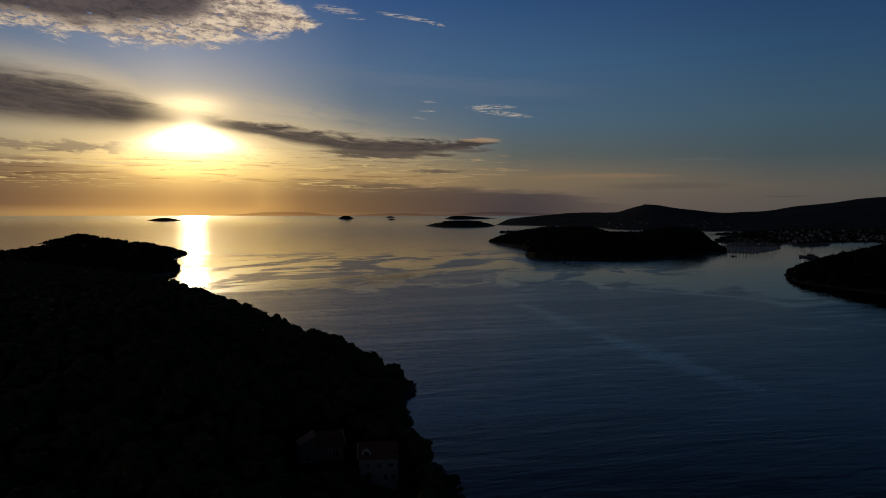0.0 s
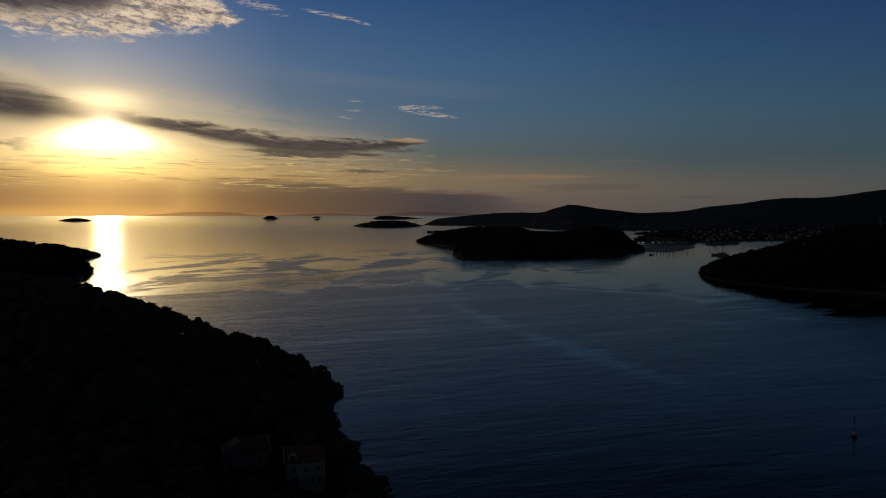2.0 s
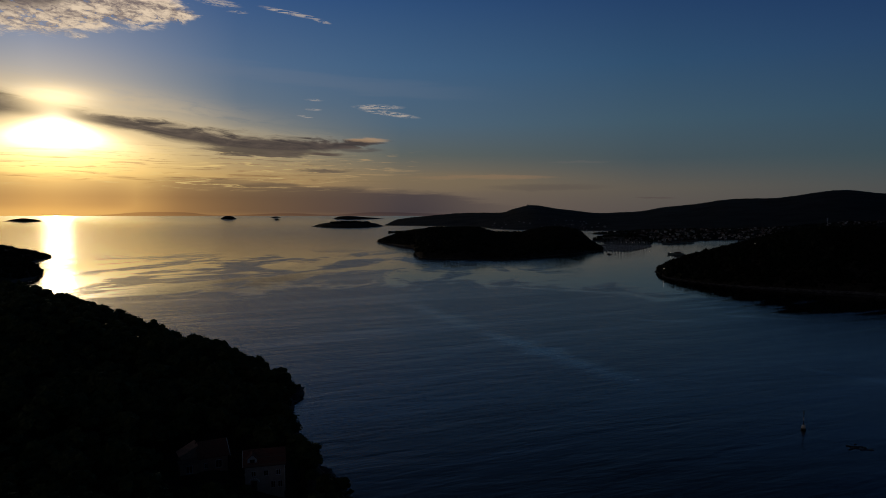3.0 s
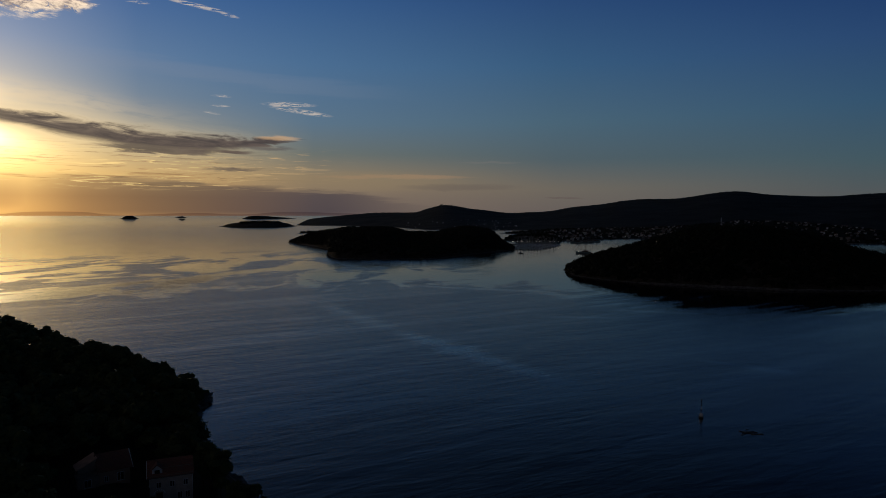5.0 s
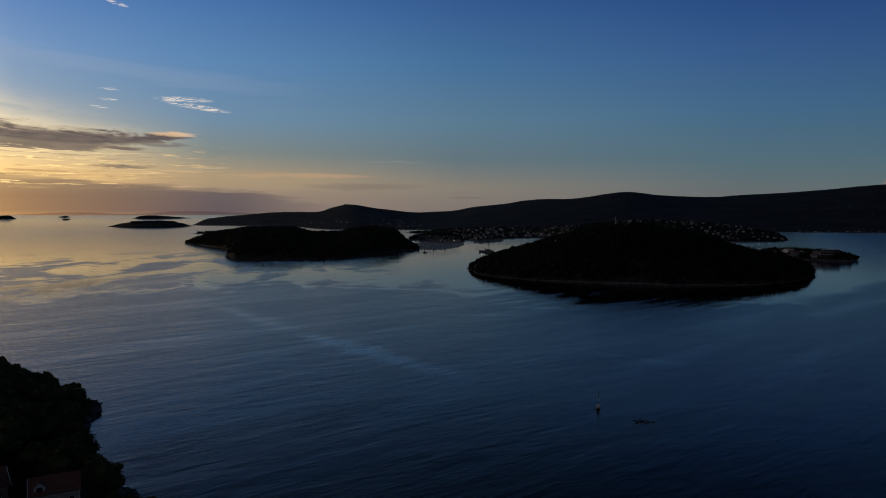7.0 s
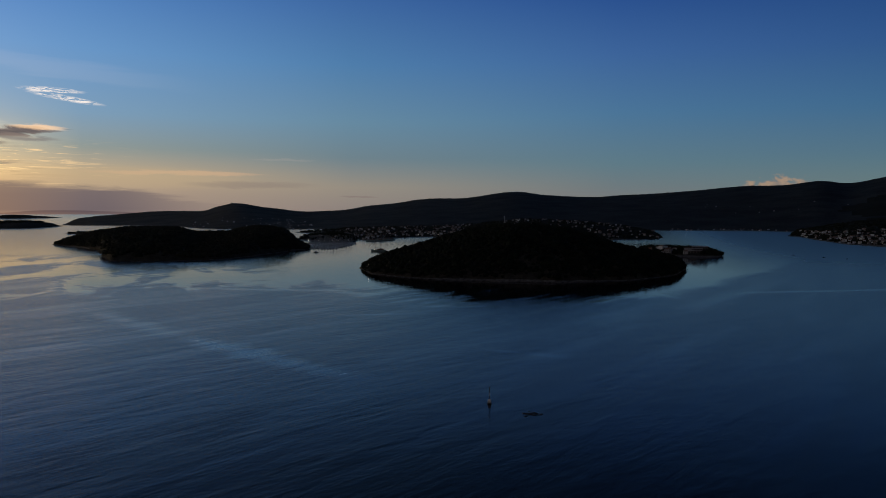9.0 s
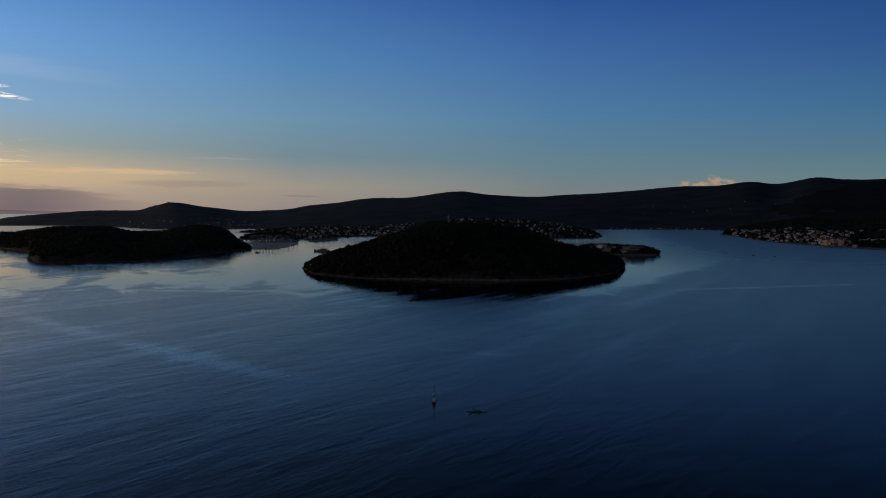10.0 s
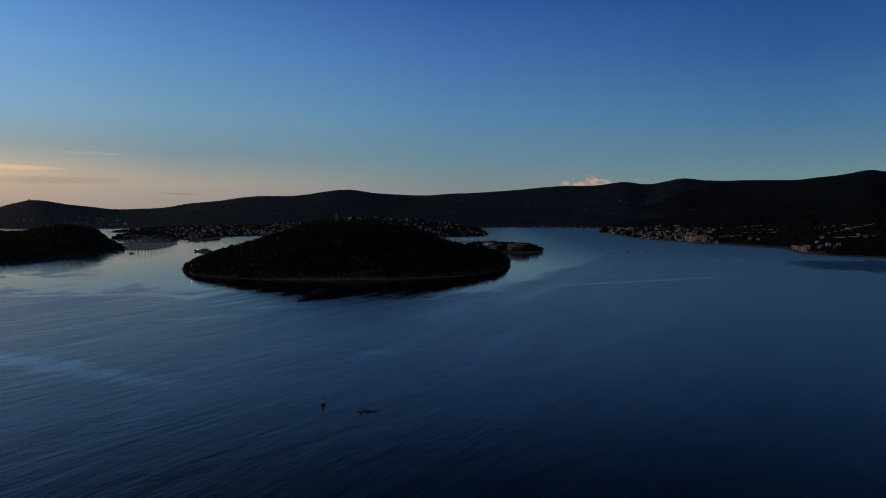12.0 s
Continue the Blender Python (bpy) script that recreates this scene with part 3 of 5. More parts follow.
ISLE.build("island", [SOIL, ROCK], 200, 60, "wooded island with a pale rocky shore", 0.008)
ISLE_WEST.build("island_west", [SOIL, ROCK], 220, 44, "low wooded island with two humps and rocky shore", 0.008)
main_land = MAIN.build("mainland", [HAZED_HILL, ROCK, LESS_HAZED_HILL], 420, 64, "long dark scrub-covered ridge above the bay", 0.03)
for p in main_land.data.polygons:  # darker maquis colour on the eastern slopes, standing for less haze, in ragged patches
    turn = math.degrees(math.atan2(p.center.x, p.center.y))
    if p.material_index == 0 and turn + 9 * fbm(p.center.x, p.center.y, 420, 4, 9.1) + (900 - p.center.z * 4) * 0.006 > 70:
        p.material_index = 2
TOWN.build("town_ground", [SCRUB, ROCK], 200, 40, "low built-up shore at the foot of the hills", 0.015)
VILLAGE.build("village_ground", [SCRUB, ROCK], 200, 50, "scrubby slope down to a rocky village shore", 0.03)
MARINA_GROUND.build("marina_ground", [SOIL, ROCK], 50, 16, "low wooded ground behind the marina quay", 0.02)
SPIT.build("spit", [SOIL, ROCK], 30, 10, "thin low spit of wooded rock", 0.02)
COVE_HEAD.build("headland_far", [SOIL, ROCK], 120, 30, "wooded headland point beyond the cove", 0.03)
NEAR_COVE.build("headland_middle", [SOIL, ROCK], 120, 30, "wooded headland point at the cove", 0.03)
FAR_KNOLL.build("knoll", [SOIL, ROCK], 50, 16, "low wooded islet behind the headland", 0.03)
HOTEL_SPIT.build("peninsula", [SOIL, ROCK], 80, 16, "low peninsula with buildings and trees", 0.02)
for land, nm in ((SKERRY_A, "islet"), (SKERRY_B, "islet_low"), (SKERRY_R, "islet_rock"), (SKERRY_C, "islet_long"), (SKERRY_D, "islet_near"), (SKERRY_F, "islet_west")):
    land.build(nm, [SOIL, ROCK], 40, 14, "small dark islet out at sea near the horizon", 0.02)


# the headland under the drone: shore distance and height by bearing
SHORE = [(-180, 260), (-120, 330), (-90, 420), (-60, 600), (-45, 640), (-33, 600), (-28, 500), (-24, 400), (-22.6, 378), (-20.4, 342), (-17.5, 308), (-13.1, 256), (-8.6, 226), (-5.8, 212), (-4.2, 207), (-3.5, 200), (-3.2, 163),
         (-1.0, 139), (0.5, 128), (1.6, 122), (2.4, 118), (3.2, 104), (5, 96), (10, 92), (20, 92), (40, 86), (80, 90), (110, 130), (140, 200), (180, 260)]
RISE = [(-180, 14), (-90, 18), (-45, 18), (-28, 16), (-22.6, 18.2), (-20.4, 16.8), (-17.5, 14.0), (-13.1, 11.6), (-8.6, 9.6), (-5.8, 7.4), (-3, 3.8), (0, 3.4), (10, 4), (40, 4), (90, 6), (180, 14)]


def headland_at(b, share):
    r0 = float(np.interp(b, *zip(*SHORE)))
    a = radians(b)
    r0 += 2.5 * fbm(r0 * math.sin(a), r0 * math.cos(a), 14, 4, 1.4)
    d = r0 * share
    x, y = d * math.sin(a), d * math.cos(a)
    top = float(smooth_line(RISE, b))
    inner = 0.55 + 0.45 * min(1.0, max(0.0, (d - 110) / 120)) if b < -2 else 1.0
    edge = 1 - min(1.0, share) ** 14
    z = (top * inner + 0.9 * fbm(x, y, 30, 4, 2.2)) * edge + 0.8 * (1 - min(1.0, share) ** 40) - 0.8
    if share > 1:
        z = -0.8 - 1.5 * (share - 1) / 0.03
    return Vector((x, y, z))


def build_headland():
    shares = [0.0, 0.2, 0.35, 0.45, 0.55, 0.62, 0.7, 0.76, 0.82, 0.87, 0.91, 0.94, 0.96, 0.975, 0.985, 0.993, 1.0, 1.03]
    bearings = list(np.arange(-180, -46, 2.0)) + list(np.arange(-46, -8, 0.5)) + list(np.arange(-8, 12, 0.2)) + list(np.arange(12, 90, 1.5)) + list(np.arange(90, 180, 3.0))
    n, verts, faces = len(bearings), [], []
    for b in bearings:
        for s in shares:
            verts.append(headland_at(b, s))
    w = len(shares)
    for i in range(n):
        k = (i + 1) % n
        for j in range(w - 1):
            faces.append((i * w + j, k * w + j, k * w + j + 1, i * w + j + 1))
    me = mesh_of("ground", verts, faces, [SOIL, ROCK])
    for p in me.polygons:
        if p.center.z < 2.0 and math.hypot(p.center.x, p.center.y) > 60:
            p.material_index = 1
    return tagged(new("ground", me), "dark earth of a wooded headland with rocky shore", "ground", kind="structure")


build_headland()

# ---------------------------------------------------------------- woods


def blob(level, seed, squash=0.8, rough=0.35):
    """A lumpy crown of unit radius: points and triangles as arrays."""
    bm = bmesh.new()
    bmesh.ops.create_icosphere(bm, subdivisions=level, radius=1.0)
    for v in bm.verts:
        k = 1 + rough * noise.noise(v.co * 1.7 + Vector((seed * 7.1, 0, 0))) + rough * 0.6 * noise.noise(v.co * 4.1 + Vector((0, seed * 5.3, 0)))
        v.co = Vector((v.co.x * k, v.co.y * k, v.co.z * k * squash))
    co = np.array([v.co[:] for v in bm.verts])
    tri = np.array([[v.index for v in f.verts] for f in bm.faces])
    bm.free()
    return co, tri


def gather(name, pieces, mats, label, category, smooth=False):
    """One object of kind stuff from (points, triangles) pieces."""
    verts, faces, n = [], [], 0
    for co, tri in pieces:
        verts.append(co)
        faces.append(tri + n)
        n += len(co)
    co, tri = np.concatenate(verts), np.concatenate(faces)
    me = bpy.data.meshes.new(name)
    me.vertices.add(len(co))
    me.vertices.foreach_set("co", co.astype(np.float32).ravel())
    me.loops.add(tri.size)
    me.loops.foreach_set("vertex_index", tri.astype(np.int32).ravel())
    me.polygons.add(len(tri))
    me.polygons.foreach_set("loop_start", np.arange(0, tri.size, 3, dtype=np.int32))
    for m in mats:
        me.materials.append(m)
    me.update(calc_edges=True)
    me.validate()
    return tagged(new(name, me), label, category, kind="stuff")


def tuft_cloud(rng, centre, radius, count, size):
    """Small crossed leaf sprays on and round a clump."""
    co, tri = [], []
    for _ in range(count):
        d = Vector((rng.gauss(0, 1), rng.gauss(0, 1), rng.gauss(0, 0.9)))
        d.normalize()
        p = centre + Vector((d.x * radius.x, d.y * radius.y, d.z * radius.z)) * rng.uniform(0.85, 1.18)
        u = Vector((rng.gauss(0, 1), rng.gauss(0, 1), rng.gauss(0, 1))).normalized() * size * rng.uniform(0.6, 1.4)
        v = d.cross(u)
        v = v.normalized() * size * rng.uniform(0.3, 0.7) if v.length > 1e-4 else Vector((0, 0, size))
        n = len(co)
        co += [p - u * 0.5, p + u * 0.5, p + d * size * 1.1 + v, p - d * size * 0.3 - v]
        tri += [(n, n + 1, n + 2), (n + 1, n, n + 3)]
    return co, tri


def wood(land, name, count, size, level, seed, label, low=0.012, keep=lambda b, s: True, mat=None):
    rng = random.Random(seed)
    shapes = []
    for i in range(6):
        co, tri = blob(level, seed + i, 0.8, 0.6)
        spray, faces = tuft_cloud(rng, Vector((0, 0, 0)), Vector((1.0, 1.0, 0.85)), 11, 0.34)
        shapes.append((np.concatenate([co, np.array(spray)]), np.concatenate([tri, np.array(faces) + len(co)])))
    pieces = []
    while len(pieces) < count:
        b, s = rng.uniform(land.b0, land.b1), rng.uniform(low, 1 - low)
        near, far = land.span(b)
        if far - near < 12 or rng.random() > (far - near) / 900 + 0.25 or not keep(b, s):
            continue
        p = land.at(b, s)
        if p.z - float(sea_level(math.hypot(p.x, p.y))) < 0.9:
            continue
        k = size * rng.uniform(0.45, 1.3)
        co, tri = shapes[rng.randrange(6)]
        a = rng.uniform(0, 6.28)
        c, sn = math.cos(a), math.sin(a)
        spun = np.stack([co[:, 0] * c - co[:, 1] * sn, co[:, 0] * sn + co[:, 1] * c, co[:, 2] * rng.uniform(0.8, 1.3)], 1) * k
        pieces.append((spun + np.array((p.x, p.y, p.z + 0.45 * k)), tri))
    return gather(name, pieces, [mat or SHADE_LEAF], label, "woods")


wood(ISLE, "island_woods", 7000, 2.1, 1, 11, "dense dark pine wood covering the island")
wood(ISLE_WEST, "island_west_woods", 7500, 2.7, 1, 23, "dense dark pine wood on the low island", mat=HAZED_LEAF)
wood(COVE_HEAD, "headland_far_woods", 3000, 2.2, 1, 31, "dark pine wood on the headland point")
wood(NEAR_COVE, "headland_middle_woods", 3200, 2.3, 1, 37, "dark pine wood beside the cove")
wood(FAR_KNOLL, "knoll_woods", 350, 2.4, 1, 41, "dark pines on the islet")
wood(SPIT, "spit_woods", 60, 3.0, 1, 43, "low trees on the spit")
wood(SKERRY_D, "islet_woods", 500, 2.6, 1, 47, "dark maquis on the islet", 0.1, lambda b, s: 0.1 < b < 3.4 and 0.25 < s < 0.75)


def crown_arrays(seed, clumps, tufts, level):
    """A ragged pine crown: lumpy clumps with leaf sprays. About 8 m tall with its trunk."""
    rng = random.Random(seed)
    verts, faces, n = [], [], 0
    for k in range(clumps):
        a = k * 2.4 + rng.uniform(-0.4, 0.4)
        r = 2.6 * math.sqrt((k + 0.3) / clumps)
        c = Vector((r * math.cos(a), r * math.sin(a), 6.6 - 0.28 * r * r + rng.uniform(-0.9, 0.7)))
        rad = Vector((rng.uniform(1.1, 1.7), rng.uniform(1.1, 1.7), rng.uniform(0.8, 1.25)))
        co, tri = blob(level, seed * 3 + k, 1.0, 0.75)
        co = co * np.array(rad) * 0.93 + np.array(c)
        verts.append(co), faces.append(tri + n)
        n += len(co)
        co, tri = tuft_cloud(rng, c, rad, tufts, 0.34)
        verts.append(np.array(co)), faces.append(np.array(tri) + n)
        n += len(co)
    return np.concatenate(verts), np.concatenate(faces)


def trunk_mesh(seed):
    rng = random.Random(seed)
    bm = bmesh.new()

    def limb(a, b, r0, r1, sides=6, steps=4):
        rings = []
        bend = Vector((rng.uniform(-0.3, 0.3), rng.uniform(-0.3, 0.3), 0))
        axis = (b - a).normalized()
        side = axis.orthogonal().normalized()
        other = axis.cross(side)
        for i in range(steps + 1):
            t = i / steps
            c = a.lerp(b, t) + bend * math.sin(t * math.pi)
            r = r0 + (r1 - r0) * t
            rings.append([bm.verts.new(c + (side * math.cos(2 * math.pi * j / sides) + other * math.sin(2 * math.pi * j / sides)) * r) for j in range(sides)])
        for p, q in zip(rings, rings[1:]):
            for j in range(sides):
                bm.faces.new((p[j], p[(j + 1) % sides], q[(j + 1) % sides], q[j]))

    top = Vector((rng.uniform(-0.5, 0.5), rng.uniform(-0.5, 0.5), 6.4))
    limb(Vector((0, 0, -0.6)), top, 0.26, 0.08)
    for k in range(6):
        h = rng.uniform(3.2, 5.4)
        a = k * 1.05 + rng.uniform(-0.3, 0.3)
        s = Vector((0, 0, -0.6)).lerp(top, (h + 0.6) / 7.0)
        limb(s, s + Vector((2.0 * math.cos(a), 2.0 * math.sin(a), rng.uniform(0.8, 1.5))), 0.10, 0.03, 5, 3)
    me = bpy.data.meshes.new("trunk")
    bm.to_mesh(me)
    bm.free()
    me.materials.append(BARK)
    return me


def crown_mesh(seed):
    co, tri = crown_arrays(seed, 11, 50, 2)
    return mesh_of("crown", co, tri, [PINE], False)


def link_part(name, me, parent, label=""):
    ob = new(name, me)
    ob.parent = parent
    if label:
        ob["label"] = label
    return ob


def part(name, bm, mat, parent, label="", smooth=False):
    """Links a bmesh as one mesh under a thing or a part."""
    me = bpy.data.meshes.new(name)
    bm.to_mesh(me)
    bm.free()
    me.materials.append(mat)
    if smooth:
        me.polygons.foreach_set("use_smooth", [True] * len(me.polygons))
    return link_part(name, me, parent, label)


HOUSE_SPOTS = ((-20.5, 121.0, 9.5), (-10.0, 117.0, 8.0), (-10, 107, 3), (-20, 109, 3))


def wooded_spots(seed):
    """Tree places on the headland: bearing, share, place."""
    rng = random.Random(seed)
    spots = []
    step = 5.2
    for i in range(-84, 6):
        for j in range(8, 112):
            x, y = (i + 0.5 * (j % 2) + rng.uniform(-0.35, 0.35)) * step, (j + rng.uniform(-0.35, 0.35)) * step
            b, d = math.degrees(math.atan2(x, y)), math.hypot(x, y)
            if not -44 < b < 1.6 or d < 70:
                continue
            share = d / float(np.interp(b, *zip(*SHORE)))
            if share > 0.975 or any(math.hypot(x - hx, y - hy) < hr for hx, hy, hr in HOUSE_SPOTS):
                continue
            if b > -3.4 and d > 158 and x > -10.8:
                continue
            if b > -3.5 and 130 < d < 166:
                continue
            if b > -3.2 and d > 112:
                continue
            spots.append((b, share, d, x, y))
    return spots


def plant_headland():
    rng = random.Random(5)
    extra = [(-2.9, 126.0, 0.95), (-2.4, 123.0, 0.9), (-1.9, 121.5, 0.85), (-3.9, 130.0, 0.7), (-1.6, 117.0, 0.4), (-13.2, 112.0, 0.3), (-8.3, 112.5, 0.26), (-6.9, 111.0, 0.32), (-15.0, 113.0, 0.3), (-0.4, 116.0, 0.2), (0.6, 113.0, 0.2), (1.6, 118.0, 0.2),
             (-4.1, 172.0, 0.5), (-4.2, 180.0, 0.55), (-4.0, 188.0, 0.6), (-3.7, 195.0, 0.55), (-4.4, 165.0, 0.5), (-4.4, 150.0, 0.5), (-4.2, 140.0, 0.5), (-3.9, 134.0, 0.5), (-3.3, 193.0, 0.42), (-3.0, 197.0, 0.34), (-2.6, 199.0, 0.24)]
    crowns, trunks = [crown_mesh(s) for s in (1, 2, 3, 4, 5)], [trunk_mesh(s) for s in (1, 2, 3, 4, 5)]
    far_shapes = [crown_arrays(s, 9, 12, 1) for s in (21, 22, 23, 24, 25, 26)]
    single, pieces = 0, []
    picked = [(b, d / float(np.interp(b, *zip(*SHORE))), d, d * math.sin(radians(b)), d * math.cos(radians(b)), k) for b, d, k in extra]
    picked += [s + (0,) for s in sorted(wooded_spots(3), key=lambda s: s[2] - 60 * (s[0] > -26))]
    for b, share, d, x, y, fixed in picked:
        p = headland_at(b, min(share, 0.99))
        k = rng.uniform(0.70, 1.06) * (0.84 if share > 0.93 else 1.0) * (0.8 if b > -2.2 else 1.0) * (0.6 if -14 < b < -2.2 and d < 116 else 1.0)
        k = fixed or k
        turn = rng.uniform(0, 360)
        if single < 290 and b > -34 and d > 92:
            i = single % 5
            tree = new("pine_tree")
            tree.matrix_world = pose(x, y, p.z, rng.uniform(-4, 4), rng.uniform(-4, 4), turn) @ Matrix.Diagonal((k, k, k * rng.uniform(0.85, 1.1), 1))
            tagged(tree, "dark green pine tree with a ragged rounded crown", "tree", "pines on the headland")
            link_part("trunk", trunks[i], tree)
            link_part("crown", crowns[i], tree)
            single += 1
        elif d > 92:
            co, tri = far_shapes[rng.randrange(6)]
            a = radians(turn)
            c, s = math.cos(a), math.sin(a)
            pieces.append((np.stack([co[:, 0] * c - co[:, 1] * s, co[:, 0] * s + co[:, 1] * c, co[:, 2]], 1) * k + np.array((x, y, p.z)), tri))
    gather("headland_woods", pieces, [PINE], "dense dark pine wood on the headland", "woods")


plant_headland()

# ---------------------------------------------------------------- houses


def coat(name, low, high, rough=0.85, stain=2.5, metal=0.0, joined=False):
    """Paint or render that differs a little from piece to piece, with stains."""
    mat, tree, shader = material(name, rough, metal)
    info = tree.nodes.new("ShaderNodeNewGeometry").outputs["Random Per Island"] if joined else tree.nodes.new("ShaderNodeObjectInfo").outputs["Random"]
    spot = grain(tree, place(tree), 1 / stain, 5).step(0.3, 0.7)
    tone = blend(tree, Num(tree, info).step(0.0, 0.7), low, high)
    tree.links.new(blend(tree, spot * 0.6, tone, blend(tree, 0.5, tone, (0.12, 0.11, 0.10, 1))), shader.inputs["Base Color"])
    return mat


# house plaster, with the blue of the shade light put into its colour
COOLED_PLASTER = coat("shade_cooled_plaster", (0.82, 0.86, 0.90, 1), (0.22, 0.23, 0.25, 1))
# painted shade for the hotel walls, plain dark grey on gutter and hut roof
SHADED = coat("shade_and_dark_trim", (0.10, 0.10, 0.10, 1), (0.13, 0.13, 0.13, 1))
SHIP_PAINT = coat("blue_green_ship_paint", (0.22, 0.36, 0.40, 1), (0.20, 0.33, 0.37, 1), 0.5)
# same shade blue in the colour of the far houses
FAR_COOLED_PLASTER = coat("far_shade_cooled_plaster", (0.74, 0.80, 0.88, 1), (0.15, 0.17, 0.20, 1), joined=True)
OCHRE = coat("ochre_plaster", (0.82, 0.69, 0.57, 1), (0.64, 0.52, 0.43, 1))
PALE_STONE = coat("stone_wall", (0.52, 0.52, 0.51, 1), (0.44, 0.45, 0.45, 1), 0.9, 0.8)
AGED = coat("aged_plaster", (0.40, 0.31, 0.26, 1), (0.34, 0.28, 0.24, 1), 0.9, 1.2)
# bay roofs coloured darker and less red, to offset the warm light
COOLED_CLAY = coat("shade_cooled_clay", (0.22, 0.10, 0.07, 1), (0.14, 0.085, 0.07, 1), 0.8, 1.0)
RED_TILE = coat("red_clay_tile", (0.31, 0.125, 0.09, 1), (0.24, 0.11, 0.085, 1), 0.8, 0.7)
# clay tile with the sunlight on the lean-to put into its colour
SUNLIT_TILE = coat("sunlit_clay_tile", (0.66, 0.42, 0.30, 1), (0.62, 0.40, 0.29, 1), 0.8, 1.0)
GREY_TILE = coat("weathered_roof_tile", (0.30, 0.22, 0.18, 1), (0.24, 0.19, 0.17, 1), 0.85, 1.0)
# white paint, likewise tinted blue for the shade light
COOLED_WHITE = coat("shade_cooled_white", (0.70, 0.80, 0.90, 1), (0.64, 0.72, 0.80, 1), 0.5)
DARK_WOOD = coat("dark_timber", (0.10, 0.06, 0.035, 1), (0.14, 0.09, 0.05, 1), 0.6)
HULL = coat("white_hull", (0.80, 0.80, 0.80, 1), (0.62, 0.64, 0.66, 1), 0.3)
NAVY = coat("blue_canvas", (0.03, 0.06, 0.16, 1), (0.05, 0.08, 0.2, 1), 0.8)
ALLOY = coat("mast_alloy", (0.36, 0.37, 0.40, 1), (0.26, 0.27, 0.30, 1), 0.35, 2.5, 0.9)
PLANK = coat("grey_planking", (0.30, 0.28, 0.25, 1), (0.24, 0.22, 0.20, 1), 0.9)
BLACK = coat("black_paint", (0.02, 0.02, 0.02, 1), (0.03, 0.03, 0.03, 1), 0.6)


def make_pane():
    mat, tree, shader = material("window_glass", 0.08)
    shader.inputs["Base Color"].default_value = (0.02, 0.025, 0.03, 1)
    return mat


PANE = make_pane()


def make_glow(name, colour, power):
    mat, tree, shader = material(name, 0.5)
    shader.inputs["Base Color"].default_value = (0.8, 0.8, 0.8, 1)
    shader.inputs["Emission Color"].default_value = colour
    shader.inputs["Emission Strength"].default_value = power
    return mat


LAMP_GLOW = make_glow("lamp_glow", (1.0, 0.86, 0.66, 1), 4.5)


def box(bm, x0, x1, y0, y1, z0, z1, bevel=0.0):
    made = bmesh.ops.create_cube(bm, size=1.0, matrix=Matrix.Translation(((x0 + x1) / 2, (y0 + y1) / 2, (z0 + z1) / 2)) @ Matrix.Diagonal((x1 - x0, y1 - y0, z1 - z0, 1)))
    if bevel:
        edges = list({e for v in made["verts"] for e in v.link_edges})
        bmesh.ops.bevel(bm, geom=edges, offset=bevel, segments=1, affect="EDGES")
    return bm


def slab(*args, bevel=0.0):
    return box(bmesh.new(), *args, bevel=bevel)


def cone(bm, x, y, z0, z1, r0, r1, sides=10):
    bmesh.ops.create_cone(bm, cap_ends=True, segments=sides, radius1=r0, radius2=r1, depth=z1 - z0, matrix=Matrix.Translation((x, y, (z0 + z1) / 2)))
    return bm


def spar(a, b, r0, r1, sides=6):
    a, b = Vector(a), Vector(b)
    bm = bmesh.new()
    bmesh.ops.create_cone(bm, cap_ends=True, segments=sides, radius1=r0, radius2=r1, depth=(b - a).length)
    bm.transform(Matrix.Translation((a + b) / 2) @ (b - a).to_track_quat("Z", "Y").to_matrix().to_4x4())
    return bm


def prism(profile, y0, y1):
    """A closed outline in x and z pushed along y."""
    bm = bmesh.new()
    front = [bm.verts.new((x, y0, z)) for x, z in profile]
    rear = [bm.verts.new((x, y1, z)) for x, z in profile]
    n = len(profile)
    bm.faces.new(front)
    bm.faces.new(list(reversed(rear)))
    for i in range(n):
        bm.faces.new((front[i], rear[i], rear[(i + 1) % n], front[(i + 1) % n]))
    bmesh.ops.recalc_face_normals(bm, faces=bm.faces)
    return bm


def hip_roof(w, d, z, h, over=0.4, t=0.16):
    """A hipped roof with an eave slab."""
    bm = bmesh.new()
    x, y = w / 2 + over, d / 2 + over
    r = max(0.3, x - y)
    low = [bm.verts.new(p) for p in ((-x, -y, z - t), (x, -y, z - t), (x, y, z - t), (-x, y, z - t))]
    eave = [bm.verts.new(p) for p in ((-x, -y, z), (x, -y, z), (x, y, z), (-x, y, z))]
    a, b = bm.verts.new((-r, 0, z + h)), bm.verts.new((r, 0, z + h))
    bm.faces.new(list(reversed(low)))
    for i in range(4):
        bm.faces.new((low[i], low[(i + 1) % 4], eave[(i + 1) % 4], eave[i]))
    bm.faces.new((eave[0], eave[1], b, a))
    bm.faces.new((eave[1], eave[2], b))
    bm.faces.new((eave[2], eave[3], a, b))
    bm.faces.new((eave[3], eave[0], a))
    return bm


def gable_walls(w, d, z, h):
    """Walls whose gables face along x."""
    bm = prism([(-d / 2, -1.5), (d / 2, -1.5), (d / 2, z), (0, z + h), (-d / 2, z)], -w / 2, w / 2)
    bmesh.ops.rotate(bm, verts=bm.verts, matrix=Matrix.Rotation(radians(90), 3, "Z"))
    return bm


